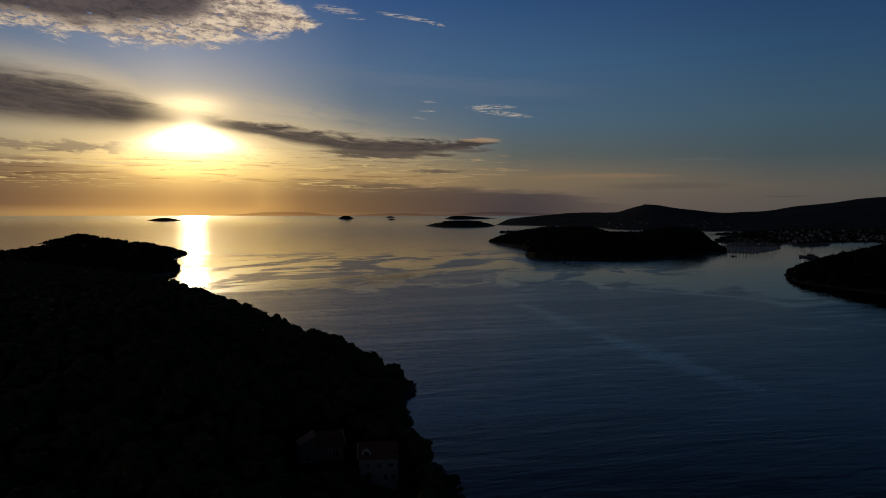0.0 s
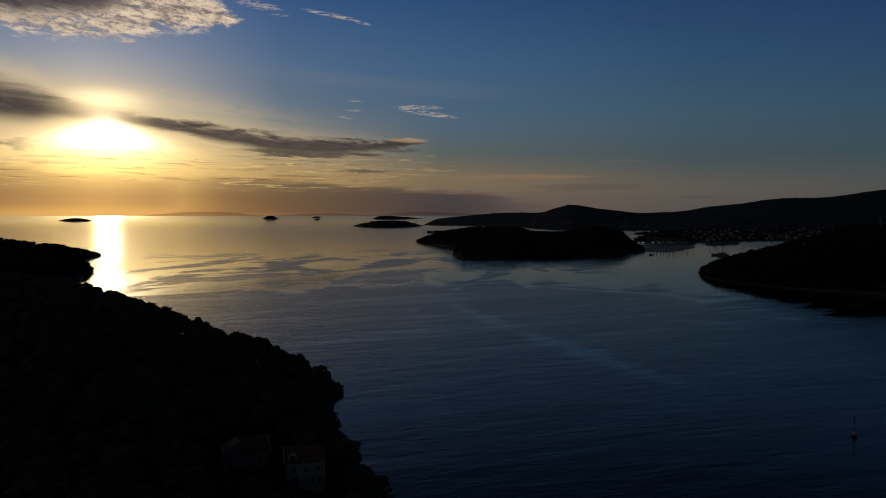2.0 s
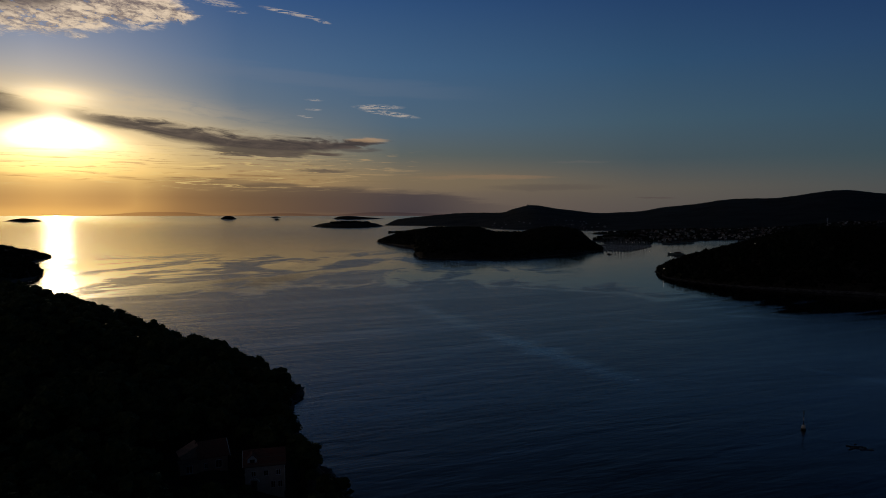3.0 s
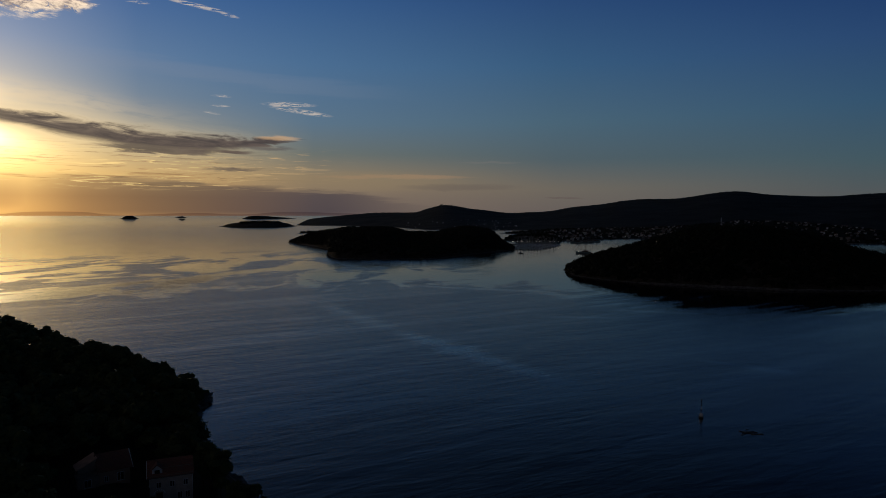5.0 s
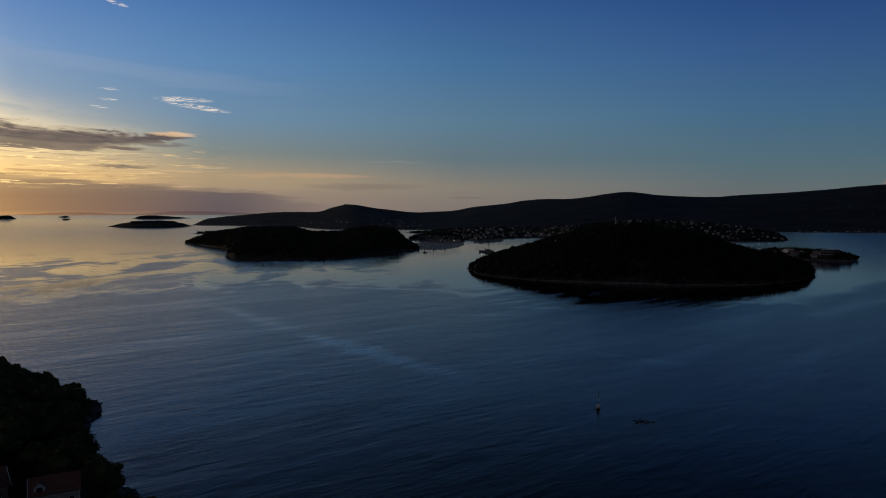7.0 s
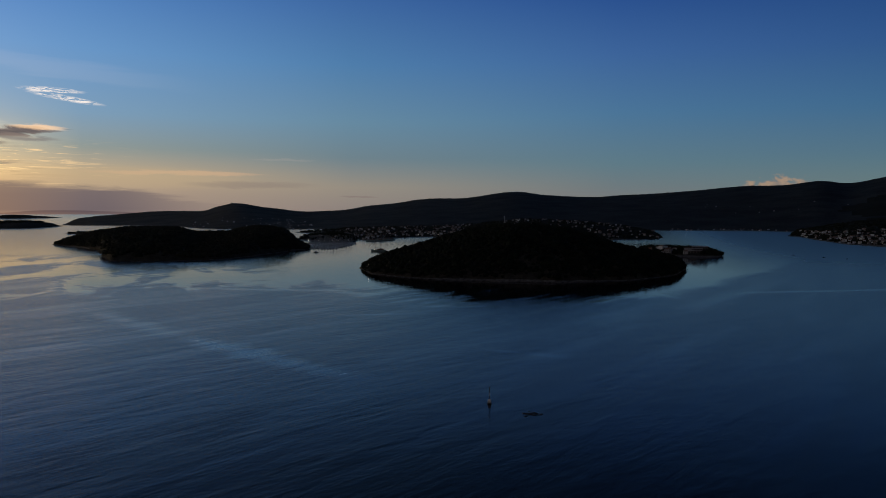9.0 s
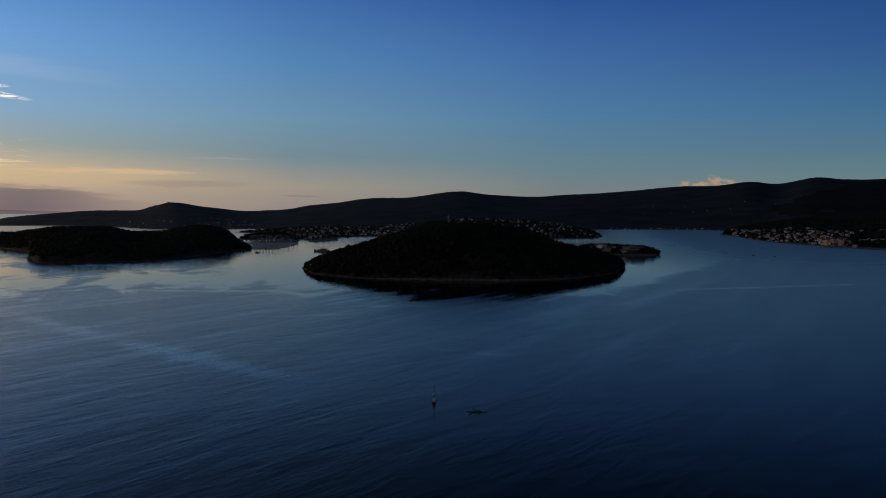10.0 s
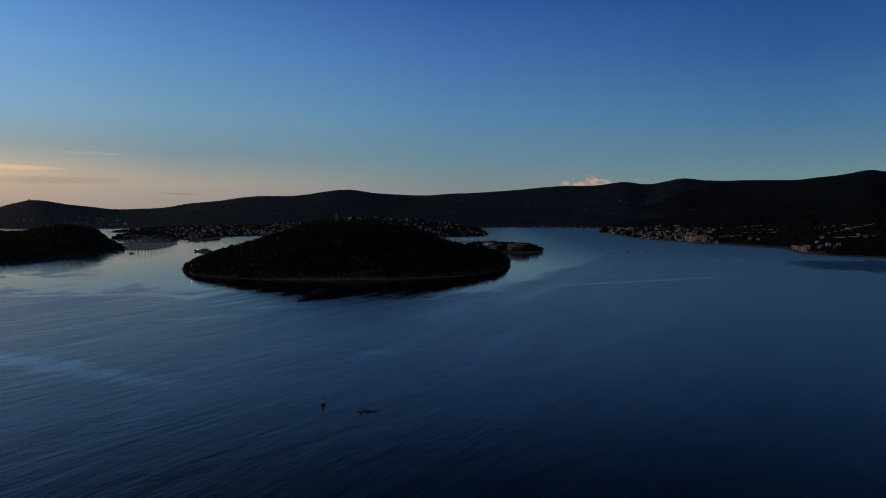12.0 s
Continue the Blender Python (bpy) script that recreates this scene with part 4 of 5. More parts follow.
def gable_roof(w, d, z, h, over=0.35, t=0.18):
    """Two roof slopes of some thickness, with a ridge."""
    s = h / (d / 2)
    e = d / 2 + over
    bm = prism([(-e, z - over * s + 0.02), (0, z + h + 0.02), (e, z - over * s + 0.02), (e, z - over * s + t), (0, z + h + t + 0.05), (-e, z - over * s + t)], -w / 2 - over, w / 2 + over)
    bmesh.ops.rotate(bm, verts=bm.verts, matrix=Matrix.Rotation(radians(90), 3, "Z"))
    return bm


def window_part(house, x, y, z, w, h, side, frame_mat, shutters=None):
    """A framed window in a wall; side is the wall's outward direction: 'y-', 'y+', 'x-' or 'x+'."""
    rot = {"y-": 0, "x+": 90, "y+": 180, "x-": 270}[side]
    m = Matrix.Translation((x, y, z)) @ Matrix.Rotation(radians(rot), 4, "Z")
    t = max(0.07, 0.07 * w)
    bm = bmesh.new()
    for a in ((-w / 2, w / 2, -0.07, 0.05, h - t, h), (-w / 2, w / 2, -0.07, 0.05, 0, t), (-w / 2, -w / 2 + t, -0.07, 0.05, t, h - t), (w / 2 - t, w / 2, -0.07, 0.05, t, h - t), (-t / 2, t / 2, -0.06, 0.05, t, h - t)):
        box(bm, *a)
    bm.transform(m)
    win = part("window", bm, frame_mat, house, "white window frame" if frame_mat is COOLED_WHITE else "")
    bm = slab(-w / 2 + t, w / 2 - t, -0.03, 0.04, t, h - t)
    bm.transform(m)
    part("pane", bm, PANE, win)
    bm = slab(-w / 2 - 0.12, w / 2 + 0.12, -0.16, 0.05, -0.09, -0.004)
    bm.transform(m)
    part("sill", bm, PALE_STONE, win)
    return win


def near_house(kind):
    """One of the two houses among the pines under the drone."""
    house = new("house")
    if kind == "red":
        w, d, z, h = 5.0, 5.6, 5.0, 1.9
        shift = Matrix.Translation((1.4, 0, 0))
        for name, bm, mat, label in (("wall", gable_walls(w, d, z, h), AGED, ""), ("roof", gable_roof(w, d, z, h), RED_TILE, "red clay tile roof")):
            bm.transform(shift)
            part(name, bm, mat, house, label)
        for i in range(7):  # ridge caps
            bm = cone(bmesh.new(), 0, 0, -0.4, 0.4, 0.16, 0.14, 7)
            bmesh.ops.rotate(bm, verts=bm.verts, matrix=Matrix.Rotation(radians(90), 3, "Y"))
            bmesh.ops.translate(bm, verts=bm.verts, vec=(1.4 - w / 2 + 0.1 + i * 0.8, 0, z + h + 0.22))
            part("ridge_tile", bm, RED_TILE, house)
        for k in range(13):  # tile courses on the slope towards the water
            t = (k + 0.5) / 13
            y, zz = -(d / 2 + 0.35) * (1 - t), z - 0.18 + (h + 0.18) * t + 0.2
            part("tile_course", slab(1.4 - w / 2 - 0.3, 1.4 + w / 2 + 0.3, y - 0.04, y + 0.04, zz - 0.03, zz + 0.05), RED_TILE, house)
        # lean-to with sunlight painted into its paler tiles, and a lower porch before it
        part("annex_wall", prism([(-4.2, -1.5), (-1.3, -1.5), (-1.3, 6.7), (-4.2, 5.3)], -1.2, 2.0), AGED, house)
        part("annex_roof", prism([(-4.5, 5.2), (-1.15, 6.9), (-1.15, 7.06), (-4.5, 5.36)], -1.4, 2.2), SUNLIT_TILE, house, "lean-to roof painted lighter as if sunlit")
        part("porch", slab(-4.6, -1.2, -d / 2 - 0.3, -1.25, -1.5, 4.5, bevel=0.03), AGED, house)
        part("porch_roof", slab(-4.8, -1.15, -d / 2 - 0.6, -1.25, 4.5, 4.66), GREY_TILE, house, "weathered grey porch roof")
        for x, zz, ww, hh in ((0.0, 2.9, 0.7, 1.0), (2.3, 2.7, 1.2, 1.5), (2.3, 0.6, 1.2, 1.5)):
            window_part(house, x, -d / 2, zz, ww, hh, "y-", COOLED_WHITE)
        for x, zz, ww, hh in ((-3.0, 2.6, 1.2, 1.4), (-3.0, 0.5, 1.2, 1.4)):
            window_part(house, x, -d / 2 - 0.3, zz, ww, hh, "y-", COOLED_WHITE)
        for y in (-1.4, 1.2):
            window_part(house, 1.4 + w / 2, y, 2.9, 0.8, 1.3, "x+", COOLED_WHITE)
        for side in (-1, 1):
            part("barge_board", spar((1.4 + w / 2 + 0.42, side * (d / 2 + 0.4), z - 0.25), (1.4 + w / 2 + 0.42, 0, z + h + 0.25), 0.09, 0.09, 4), COOLED_WHITE, house, "white barge board")
        tagged(house, "two-storey plastered house with red tile roof among pines", "house")
    else:
        w, d, z, h = 6.6, 4.6, 5.0, 1.7
        part("wall", gable_walls(w, d, z, h), PALE_STONE, house)
        part("roof", gable_roof(w, d, z, h), RED_TILE, house, "red clay tile roof")
        dormer = part("dormer", prism([(-2.9, 4.6), (-1.3, 4.6), (-1.3, 6.0), (-2.1, 6.7), (-2.9, 6.0)], -d / 2 + 0.2, 0.0), COOLED_WHITE, house, "white gabled dormer")
        part("dormer_roof", prism([(-3.1, 5.85), (-2.1, 6.72), (-1.1, 5.85), (-1.1, 5.98), (-2.1, 6.87), (-3.1, 5.98)], -d / 2 + 0.0, 0.1), RED_TILE, dormer)
        part("dormer_window", slab(-2.5, -1.7, -d / 2 + 0.15, -d / 2 + 0.25, 4.9, 5.9), PANE, dormer)
        window_part(house, -1.9, -d / 2, 2.9, 0.8, 1.0, "y-", COOLED_WHITE)
        window_part(house, 0.2, -d / 2, 2.9, 0.8, 1.0, "y-", COOLED_WHITE)
        window_part(house, 2.3, -d / 2, 2.9, 0.8, 1.0, "y-", COOLED_WHITE)
        window_part(house, 1.4, -d / 2, 0.7, 0.8, 1.2, "y-", COOLED_WHITE)
        window_part(house, 2.6, -d / 2, 0.7, 0.8, 1.2, "y-", COOLED_WHITE)
        window_part(house, w / 2, 0.8, 2.9, 0.8, 1.0, "x+", COOLED_WHITE)
        window_part(house, -w / 2, -0.8, 2.9, 0.8, 1.0, "x-", COOLED_WHITE)
        door = part("door", slab(-2.3, -1.3, -d / 2 - 0.05, -d / 2 + 0.05, 0.1, 2.15, bevel=0.02), DARK_WOOD, house, "dark timber door")
        part("door_handle", cone(bmesh.new(), -1.45, -d / 2 - 0.08, 1.05, 1.2, 0.03, 0.03, 8), ALLOY, door)
        for i in range(9):
            bm = cone(bmesh.new(), 0, 0, -0.4, 0.4, 0.15, 0.13, 7)
            bmesh.ops.rotate(bm, verts=bm.verts, matrix=Matrix.Rotation(radians(90), 3, "Y"))
            bmesh.ops.translate(bm, verts=bm.verts, vec=(-w / 2 + 0.1 + i * 0.8, 0, z + h + 0.22))
            part("ridge_tile", bm, RED_TILE, house)
        for k in range(11):
            t = (k + 0.5) / 11
            y, zz = -(d / 2 + 0.35) * (1 - t), z - 0.26 + (h + 0.26) * t + 0.2
            part("tile_course", slab(-w / 2 - 0.3, w / 2 + 0.3, y - 0.04, y + 0.04, zz - 0.03, zz + 0.05), GREY_TILE if k in (0, 5) else RED_TILE, house)
        part("downpipe", spar((w / 2 + 0.08, -d / 2 - 0.08, 0.0), (w / 2 + 0.08, -d / 2 - 0.08, z + 0.1), 0.07, 0.07, 8), COOLED_WHITE, house, "white downpipe")
        part("gutter", spar((-w / 2 - 0.35, -d / 2 - 0.42, z - 0.22), (w / 2 + 0.35, -d / 2 - 0.42, z - 0.22), 0.08, 0.08, 8), SHADED, house)
        for side in (-1, 1):
            part("barge_board", spar((-w / 2 - 0.4, side * (d / 2 + 0.35), z - 0.2), (-w / 2 - 0.4, 0, z + h + 0.2), 0.08, 0.08, 4), COOLED_WHITE, house, "white barge board")
        arch = bmesh.new()
        for i in range(9):
            a = math.pi * i / 8
            box(arch, -1.8 + 0.85 * math.cos(a) - 0.1, -1.8 + 0.85 * math.cos(a) + 0.1, -d / 2 - 0.09, -d / 2 + 0.02, 2.0 + 0.6 * math.sin(a) - 0.1, 2.0 + 0.6 * math.sin(a) + 0.1)
        part("door_arch", arch, COOLED_WHITE, house)
        tagged(house, "grey stone house with red tile roof and white dormer", "house")
    return house


near_house("red").matrix_world = pose(-21.8, 122.5, 4.3, 0, 0, 20) @ Matrix.Scale(0.92, 4)
near_house("stone").matrix_world = pose(-11.0, 117.5, 4.1, 0, 0, 6) @ Matrix.Scale(0.95, 4)


def village_house(kind):
    """Small town houses seen across the bay."""
    house = new("house")
    w, d, floors, roof, wall, tiles = {
        "gable": (9.0, 8.0, 2, "gable", COOLED_PLASTER, COOLED_CLAY), "hip": (11.0, 9.0, 3, "hip", COOLED_PLASTER, COOLED_CLAY), "long": (15.0, 9.0, 3, "hip", COOLED_PLASTER, COOLED_CLAY), "flat": (12.0, 9.5, 3, "flat", COOLED_WHITE, PALE_STONE),
        "ochre": (10.0, 9.0, 4, "hip", OCHRE, COOLED_CLAY), "stone": (8.0, 7.0, 2, "gable", PALE_STONE, GREY_TILE)}[kind]
    z = floors * 2.9
    if roof == "gable":
        part("wall", gable_walls(w, d, z, 1.9), wall, house)
        part("roof", gable_roof(w, d, z, 1.9), tiles, house)
    else:
        part("wall", slab(-w / 2, w / 2, -d / 2, d / 2, -3.0, z), wall, house)
        if roof == "hip":
            part("roof", hip_roof(w, d, z + 0.05, 2.0), tiles, house)
        else:
            part("roof", slab(-w / 2 - 0.3, w / 2 + 0.3, -d / 2 - 0.3, d / 2 + 0.3, z, z + 0.5, bevel=0.06), tiles, house)
    cols = max(2, int(w / 3.4))
    for f in range(floors):
        for c in range(cols):
            x = (c + 0.5) / cols * w - w / 2
            bm = slab(x - 0.6, x + 0.6, -d / 2 - 0.03, -d / 2 + 0.1, 0.8 + f * 2.9, 2.2 + f * 2.9)
            part("window", bm, PANE, house)
    if floors > 2:
        part("balcony", slab(-w / 2 + 0.6, w / 2 - 0.6, -d / 2 - 1.2, -d / 2 - 0.004, 2.75, 2.9), PALE_STONE, house)
    part("chimney", slab(w * 0.2, w * 0.2 + 0.7, 0.8, 1.5, z - 0.2, z + 2.4), PALE_STONE, house)
    return house


HOUSE_LABELS = {"gable": "small cream house with red gabled roof in the town", "hip": "three-storey plastered house with red hipped roof", "long": "long plastered apartment house with red roof",
                "flat": "white flat-roofed apartment house above the shore", "ochre": "tall ochre apartment house by the village shore", "stone": "small grey stone house with weathered roof"}
HOUSE_PLANS = {k: tagged(village_house(k), HOUSE_LABELS[k], "house", "houses round the bay") for k in HOUSE_LABELS}
FIRST_USE = set()


def put_house(kind, p, turn, size=1.0):
    m = pose(p.x, p.y, p.z, 0, 0, turn)
    if kind not in FIRST_USE:
        FIRST_USE.add(kind)
        ob = HOUSE_PLANS[kind]
        ob.matrix_world = m @ Matrix.Scale(size, 4)
        return ob
    ob = copy_thing(HOUSE_PLANS[kind], m)
    ob.scale = (size, size, size)
    return ob


def settle(land, count, b0, b1, rows, seed, kinds, size=0.72):
    """Houses in loose rows from the shore up the slope; rows are (nearest, farthest) distance behind the shore."""
    rng = random.Random(seed)
    taken = []
    tries = 0
    while len(taken) < count and tries < count * 60:
        tries += 1
        b = rng.uniform(b0, b1)
        near, far = land.span(b)
        back = rows[0] + (rows[1] - rows[0]) * rng.random() ** 1.6
        if back > (far - near) * 0.55:
            continue
        p = land.at(b, back / (far - near))
        if any((p - q).length < 15 * size for q in taken):
            continue
        taken.append(p)
        put_house(rng.choice(kinds), p - Vector((0, 0, 0.3)), -b + rng.uniform(-50, 50), size * rng.uniform(0.55, 1.3))


settle(TOWN, 96, 24.9, 35.5, (10, 440), 71, ["gable", "gable", "hip", "hip", "stone", "stone", "long", "flat"], 0.46)
settle(TOWN, 46, 38.5, 50.9, (8, 520), 72, ["gable", "hip", "hip", "stone", "stone"], 0.46)
settle(VILLAGE, 118, 60.9, 69.2, (10, 330), 73, ["gable", "hip", "flat", "flat", "stone", "flat"], 0.41)
settle(VILLAGE, 6, 66.6, 68.6, (12, 60), 74, ["ochre"], 0.6)
settle(VILLAGE, 6, 74.3, 75.6, (12, 45), 75, ["ochre", "hip", "flat"], 0.5)
settle(VILLAGE, 5, 75.2, 77.6, (60, 130), 76, ["flat", "hip"], 0.62)
settle(HOTEL_SPIT, 10, 50.2, 53.2, (8, 70), 80, ["gable", "hip", "stone", "flat"], 0.6)
settle(ISLE, 2, 27.3, 27.9, (8, 20), 81, ["stone"], 0.5)


def far_houses():
    """Houses along the foot of the far hills, too small to pick apart."""
    rng = random.Random(77)
    walls, roofs = [], []
    for count, b0, b1, near_by, far_by in ((40, 51.8, 60.2, 6, 60), (60, 13.5, 23.0, 20, 700), (12, 54, 66, 500, 1000), (170, 25, 36, 10, 560), (110, 38.5, 50.7, 20, 620), (130, 61.2, 69, 12, 300)):
        for _ in range(count):
            land = TOWN if b0 in (25, 38.5) else VILLAGE if b0 == 61.2 else MAIN
            b = rng.uniform(b0, b1)
            near, far = land.span(b)
            p = land.at(b, rng.uniform(near_by, far_by) / (far - near))
            w, d, h = rng.uniform(1.2, 2.6), rng.uniform(1.2, 2), rng.uniform(1.6, 3.6)
            turn = Matrix.Rotation(radians(-b + rng.uniform(-40, 40)), 3, "Z")
            for bm, store in ((slab(-w, w, -d, d, -3, h), walls), (hip_roof(2 * w, 2 * d, h + 0.02, 1.0, 0.2), roofs)):
                bmesh.ops.triangulate(bm, faces=bm.faces)
                co = np.array([(turn @ v.co + p)[:] for v in bm.verts])
                store.append((co, np.array([[v.index for v in f.verts] for f in bm.faces])))
                bm.free()
    gather("far_house_walls", walls, [FAR_COOLED_PLASTER], "pale houses along the foot of the hills", "houses")
    gather("far_house_roofs", roofs, [COOLED_CLAY], "red roofs along the foot of the hills", "roofs")


far_houses()


def build_hotel():
    """The long terraced building on the peninsula."""
    hotel = new("hotel")
    for i, (x0, x1, z) in enumerate(((-15, 5, 2.6), (-15, 5, 5.2), (-6, 11, 7.6))):
        # storey walls coloured dark, as the shade behind the balconies
        tier = part("storey", slab(x0, x1, -6 + i * 1.2, 7, z - 3.4 if i else -2.5, z - 0.25), SHADED, hotel)
        part("slab", slab(x0 - 0.4, x1 + 0.4, -7.4 + i * 1.2, 7.3, z - 0.25, z), COOLED_WHITE, tier, "pale concrete balcony slab")
        n = int((x1 - x0) / 3.2)
        for k in range(n):
            x = x0 + (k + 0.5) * (x1 - x0) / n
            part("window", slab(x - 1.0, x + 1.0, -6.06 + i * 1.2, -5.9 + i * 1.2, z - 2.9, z - 0.8), PANE, tier)
    b = 53.9
    p = HOTEL_SPIT.at(b, 0.22)
    hotel.matrix_world = pose(p.x, p.y, p.z, 0, 0, -b + 6)
    return tagged(hotel, "long terraced three-storey hotel on the wooded peninsula", "building")


build_hotel()

# ---------------------------------------------------------------- trees round the villages
wood(HOTEL_SPIT, "peninsula_woods", 300, 2.9, 1, 53, "dark pines round the hotel", 0.05, lambda b, s: s > 0.42 or b > 54.15 or b < 53)
wood(MARINA_GROUND, "marina_trees", 150, 2.7, 1, 57, "dark trees behind the marina", 0.04)
settle(MARINA_GROUND, 16, 23.0, 26.0, (6, 160), 58, ["gable", "stone", "hip"], 0.36)
wood(TOWN, "town_trees", 2200, 2.3, 1, 59, "dark garden trees among the town houses")
wood(VILLAGE, "village_trees", 4500, 2.1, 1, 61, "dark scrub and garden trees on the slope", 0.02, lambda b, s: b < 82)
wood(MAIN, "hill_scrub_bushes", 3600, 1.6, 1, 67, "dark maquis bushes over the hills", 0.02, lambda b, s: 6 < b < 84 and 0.77 < s < 0.85, LIFTED_BUSH)

# ---------------------------------------------------------------- boats


def hull_mesh(length, beam, high, sheer=0.25, stern=0.75):
    """A boat's hull: stations from stern to pointed bow, with deck."""
    bm = bmesh.new()
    rings = []
    n = 9
    for i in range(n):
        t = i / (n - 1)
        y = (t - 0.5) * length
        half = beam / 2 * (stern + (1 - stern) * min(1, t * 2.5)) * (1 - max(0, (t - 0.45) / 0.55) ** 2.2)
        half = max(half, 0.02)
        top = high * (1 + sheer * (abs(t - 0.4) * 1.6) ** 2)
        rings.append([bm.verts.new(p) for p in ((-half, y, top), (-half * 0.92, y, high * 0.35), (-half * 0.5, y, -0.35 * high), (half * 0.5, y, -0.35 * high), (half * 0.92, y, high * 0.35), (half, y, top))])
    for p, q in zip(rings, rings[1:]):
        for j in range(6):
            bm.faces.new((p[j], p[(j + 1) % 6], q[(j + 1) % 6], q[j]))
    bm.faces.new(list(reversed(rings[0])))
    bm.faces.new(rings[-1])
    bmesh.ops.recalc_face_normals(bm, faces=bm.faces)
    return bm


def sailboat(length):
    boat = new("sailboat")
    beam, high, mast = length * 0.3, length * 0.1, length * 1.25
    part("hull", hull_mesh(length, beam, high), HULL, boat)
    cabin = part("cabin", slab(-beam * 0.28, beam * 0.28, -length * 0.12, length * 0.22, high * 0.95, high * 1.5, bevel=0.12), HULL, boat)
    part("cabin_window", slab(-beam * 0.285, beam * 0.285, -length * 0.06, length * 0.16, high * 1.15, high * 1.35), PANE, cabin)
    part("mast", spar((0, length * 0.08, high), (0, length * 0.06, high + mast), 0.075, 0.05), ALLOY, boat)
    part("boom", spar((0, length * 0.08, high * 2.2), (0, -length * 0.34, high * 2.3), 0.07, 0.06), ALLOY, boat)
    part("sail_cover", spar((0, length * 0.06, high * 2.45), (0, -length * 0.32, high * 2.5), 0.2, 0.12, 7), NAVY, boat, "blue canvas sail cover")
    part("forestay", spar((0, length * 0.49, high * 1.2), (0, length * 0.065, high + mast * 0.96), 0.05, 0.04, 4), HULL, boat)
    return boat


def gulet():
    """A two-masted wooden cruising ship with a lit deckhouse."""
    ship = new("gulet")
    part("hull", hull_mesh(20, 5.6, 1.9, 0.5), SHIP_PAINT, ship, "blue-green painted hull")
    part("cap_rail", hull_mesh(20.1, 5.7, 0.22, 0.3), DARK_WOOD, ship, "dark timber rubbing strake").location = (0, 0, 1.2)
    house = part("deckhouse", slab(-1.8, 1.8, -6.5, 1.5, 1.6, 3.6, bevel=0.15), DARK_WOOD, ship)
    for x in (-1.82, 1.78):
        for k in range(4):
            part("window", slab(x, x + 0.04, -5.8 + k * 1.8, -4.6 + k * 1.8, 2.4, 3.1), PANE, house)
    part("awning", slab(-2.3, 2.3, -9.2, -2.0, 4.1, 4.25, bevel=0.05), NAVY, ship, "dark blue awning")
    for x in (-2.1, 2.1):
        for y in (-9.0, -2.2):
            part("awning_post", spar((x, y, 1.7), (x, y, 4.1), 0.06, 0.06), ALLOY, ship)
    part("mast", spar((0, 4.4, 1.6), (0, 4.2, 15.5), 0.19, 0.1), DARK_WOOD, ship)
    part("mast", spar((0, -3.0, 3.6), (0, -3.2, 14.0), 0.17, 0.1), DARK_WOOD, ship)
    part("bowsprit", spar((0, 8.8, 2.4), (0, 13.2, 3.5), 0.14, 0.08), DARK_WOOD, ship)
    part("boom", spar((0, 4.3, 4.6), (0, -2.4, 4.9), 0.12, 0.1), DARK_WOOD, ship)
    part("furled_sail", spar((0, 12.8, 3.6), (0, 4.3, 14.8), 0.16, 0.08), COOLED_WHITE, ship)
    return ship


def motorboat():
    boat = new("motorboat")
    part("hull", hull_mesh(6.0, 2.2, 0.8), BLACK, boat, "dark painted hull")
    part("cabin", slab(-0.7, 0.7, -0.6, 1.2, 0.7, 1.7, bevel=0.12), NAVY, boat)
    part("windscreen", slab(-0.6, 0.6, 1.17, 1.23, 1.1, 1.6), PANE, boat)
    part("outboard", slab(-0.25, 0.25, -3.25, -2.9, 0.1, 1.2, bevel=0.06), BLACK, boat, "black outboard engine")
    return boat


SHIP = tagged(gulet(), "blue-green two-masted wooden sailing ship at anchor", "ship")
SHIP.matrix_world = pose(435, 812, 0, 0, 0, -28 + 78)
ship_lamp = new("anchor_lamp")
part("globe", cone(bmesh.new(), 0, 0, 0.0, 0.5, 0.24, 0.18, 8), LAMP_GLOW, ship_lamp)
part("bracket", cone(bmesh.new(), 0, 0, -0.3, 0.0, 0.08, 0.08, 6), ALLOY, ship_lamp)
ship_lamp.matrix_world = Matrix.Translation(SHIP.matrix_world @ Vector((-2.5, 5.5, 2.35)))
tagged(ship_lamp, "lit white lamp on the ship's rail", "lamp")
quay_ships = [copy_thing(SHIP, pose(x, y, 0, 0, 0, t)) for x, y, t in ((585, 1118, 60), (604, 1126, 75), (622, 1140, 50), (640, 1150, 66))]
for s in quay_ships:
    tagged(s, "blue-green two-masted wooden sailing ship moored at the quay", "ship", "ships at the quay")

BOATS = [tagged(sailboat(n), "white sailing yacht moored at a pontoon", "sailboat", "yachts in the marina") for n in (8.5, 10.0, 11.5)]
FIRST_BOAT = set()


def put_boat(i, m):
    if i in FIRST_BOAT:
        return copy_thing(BOATS[i], m)
    FIRST_BOAT.add(i)
    BOATS[i].matrix_world = m
    return BOATS[i]


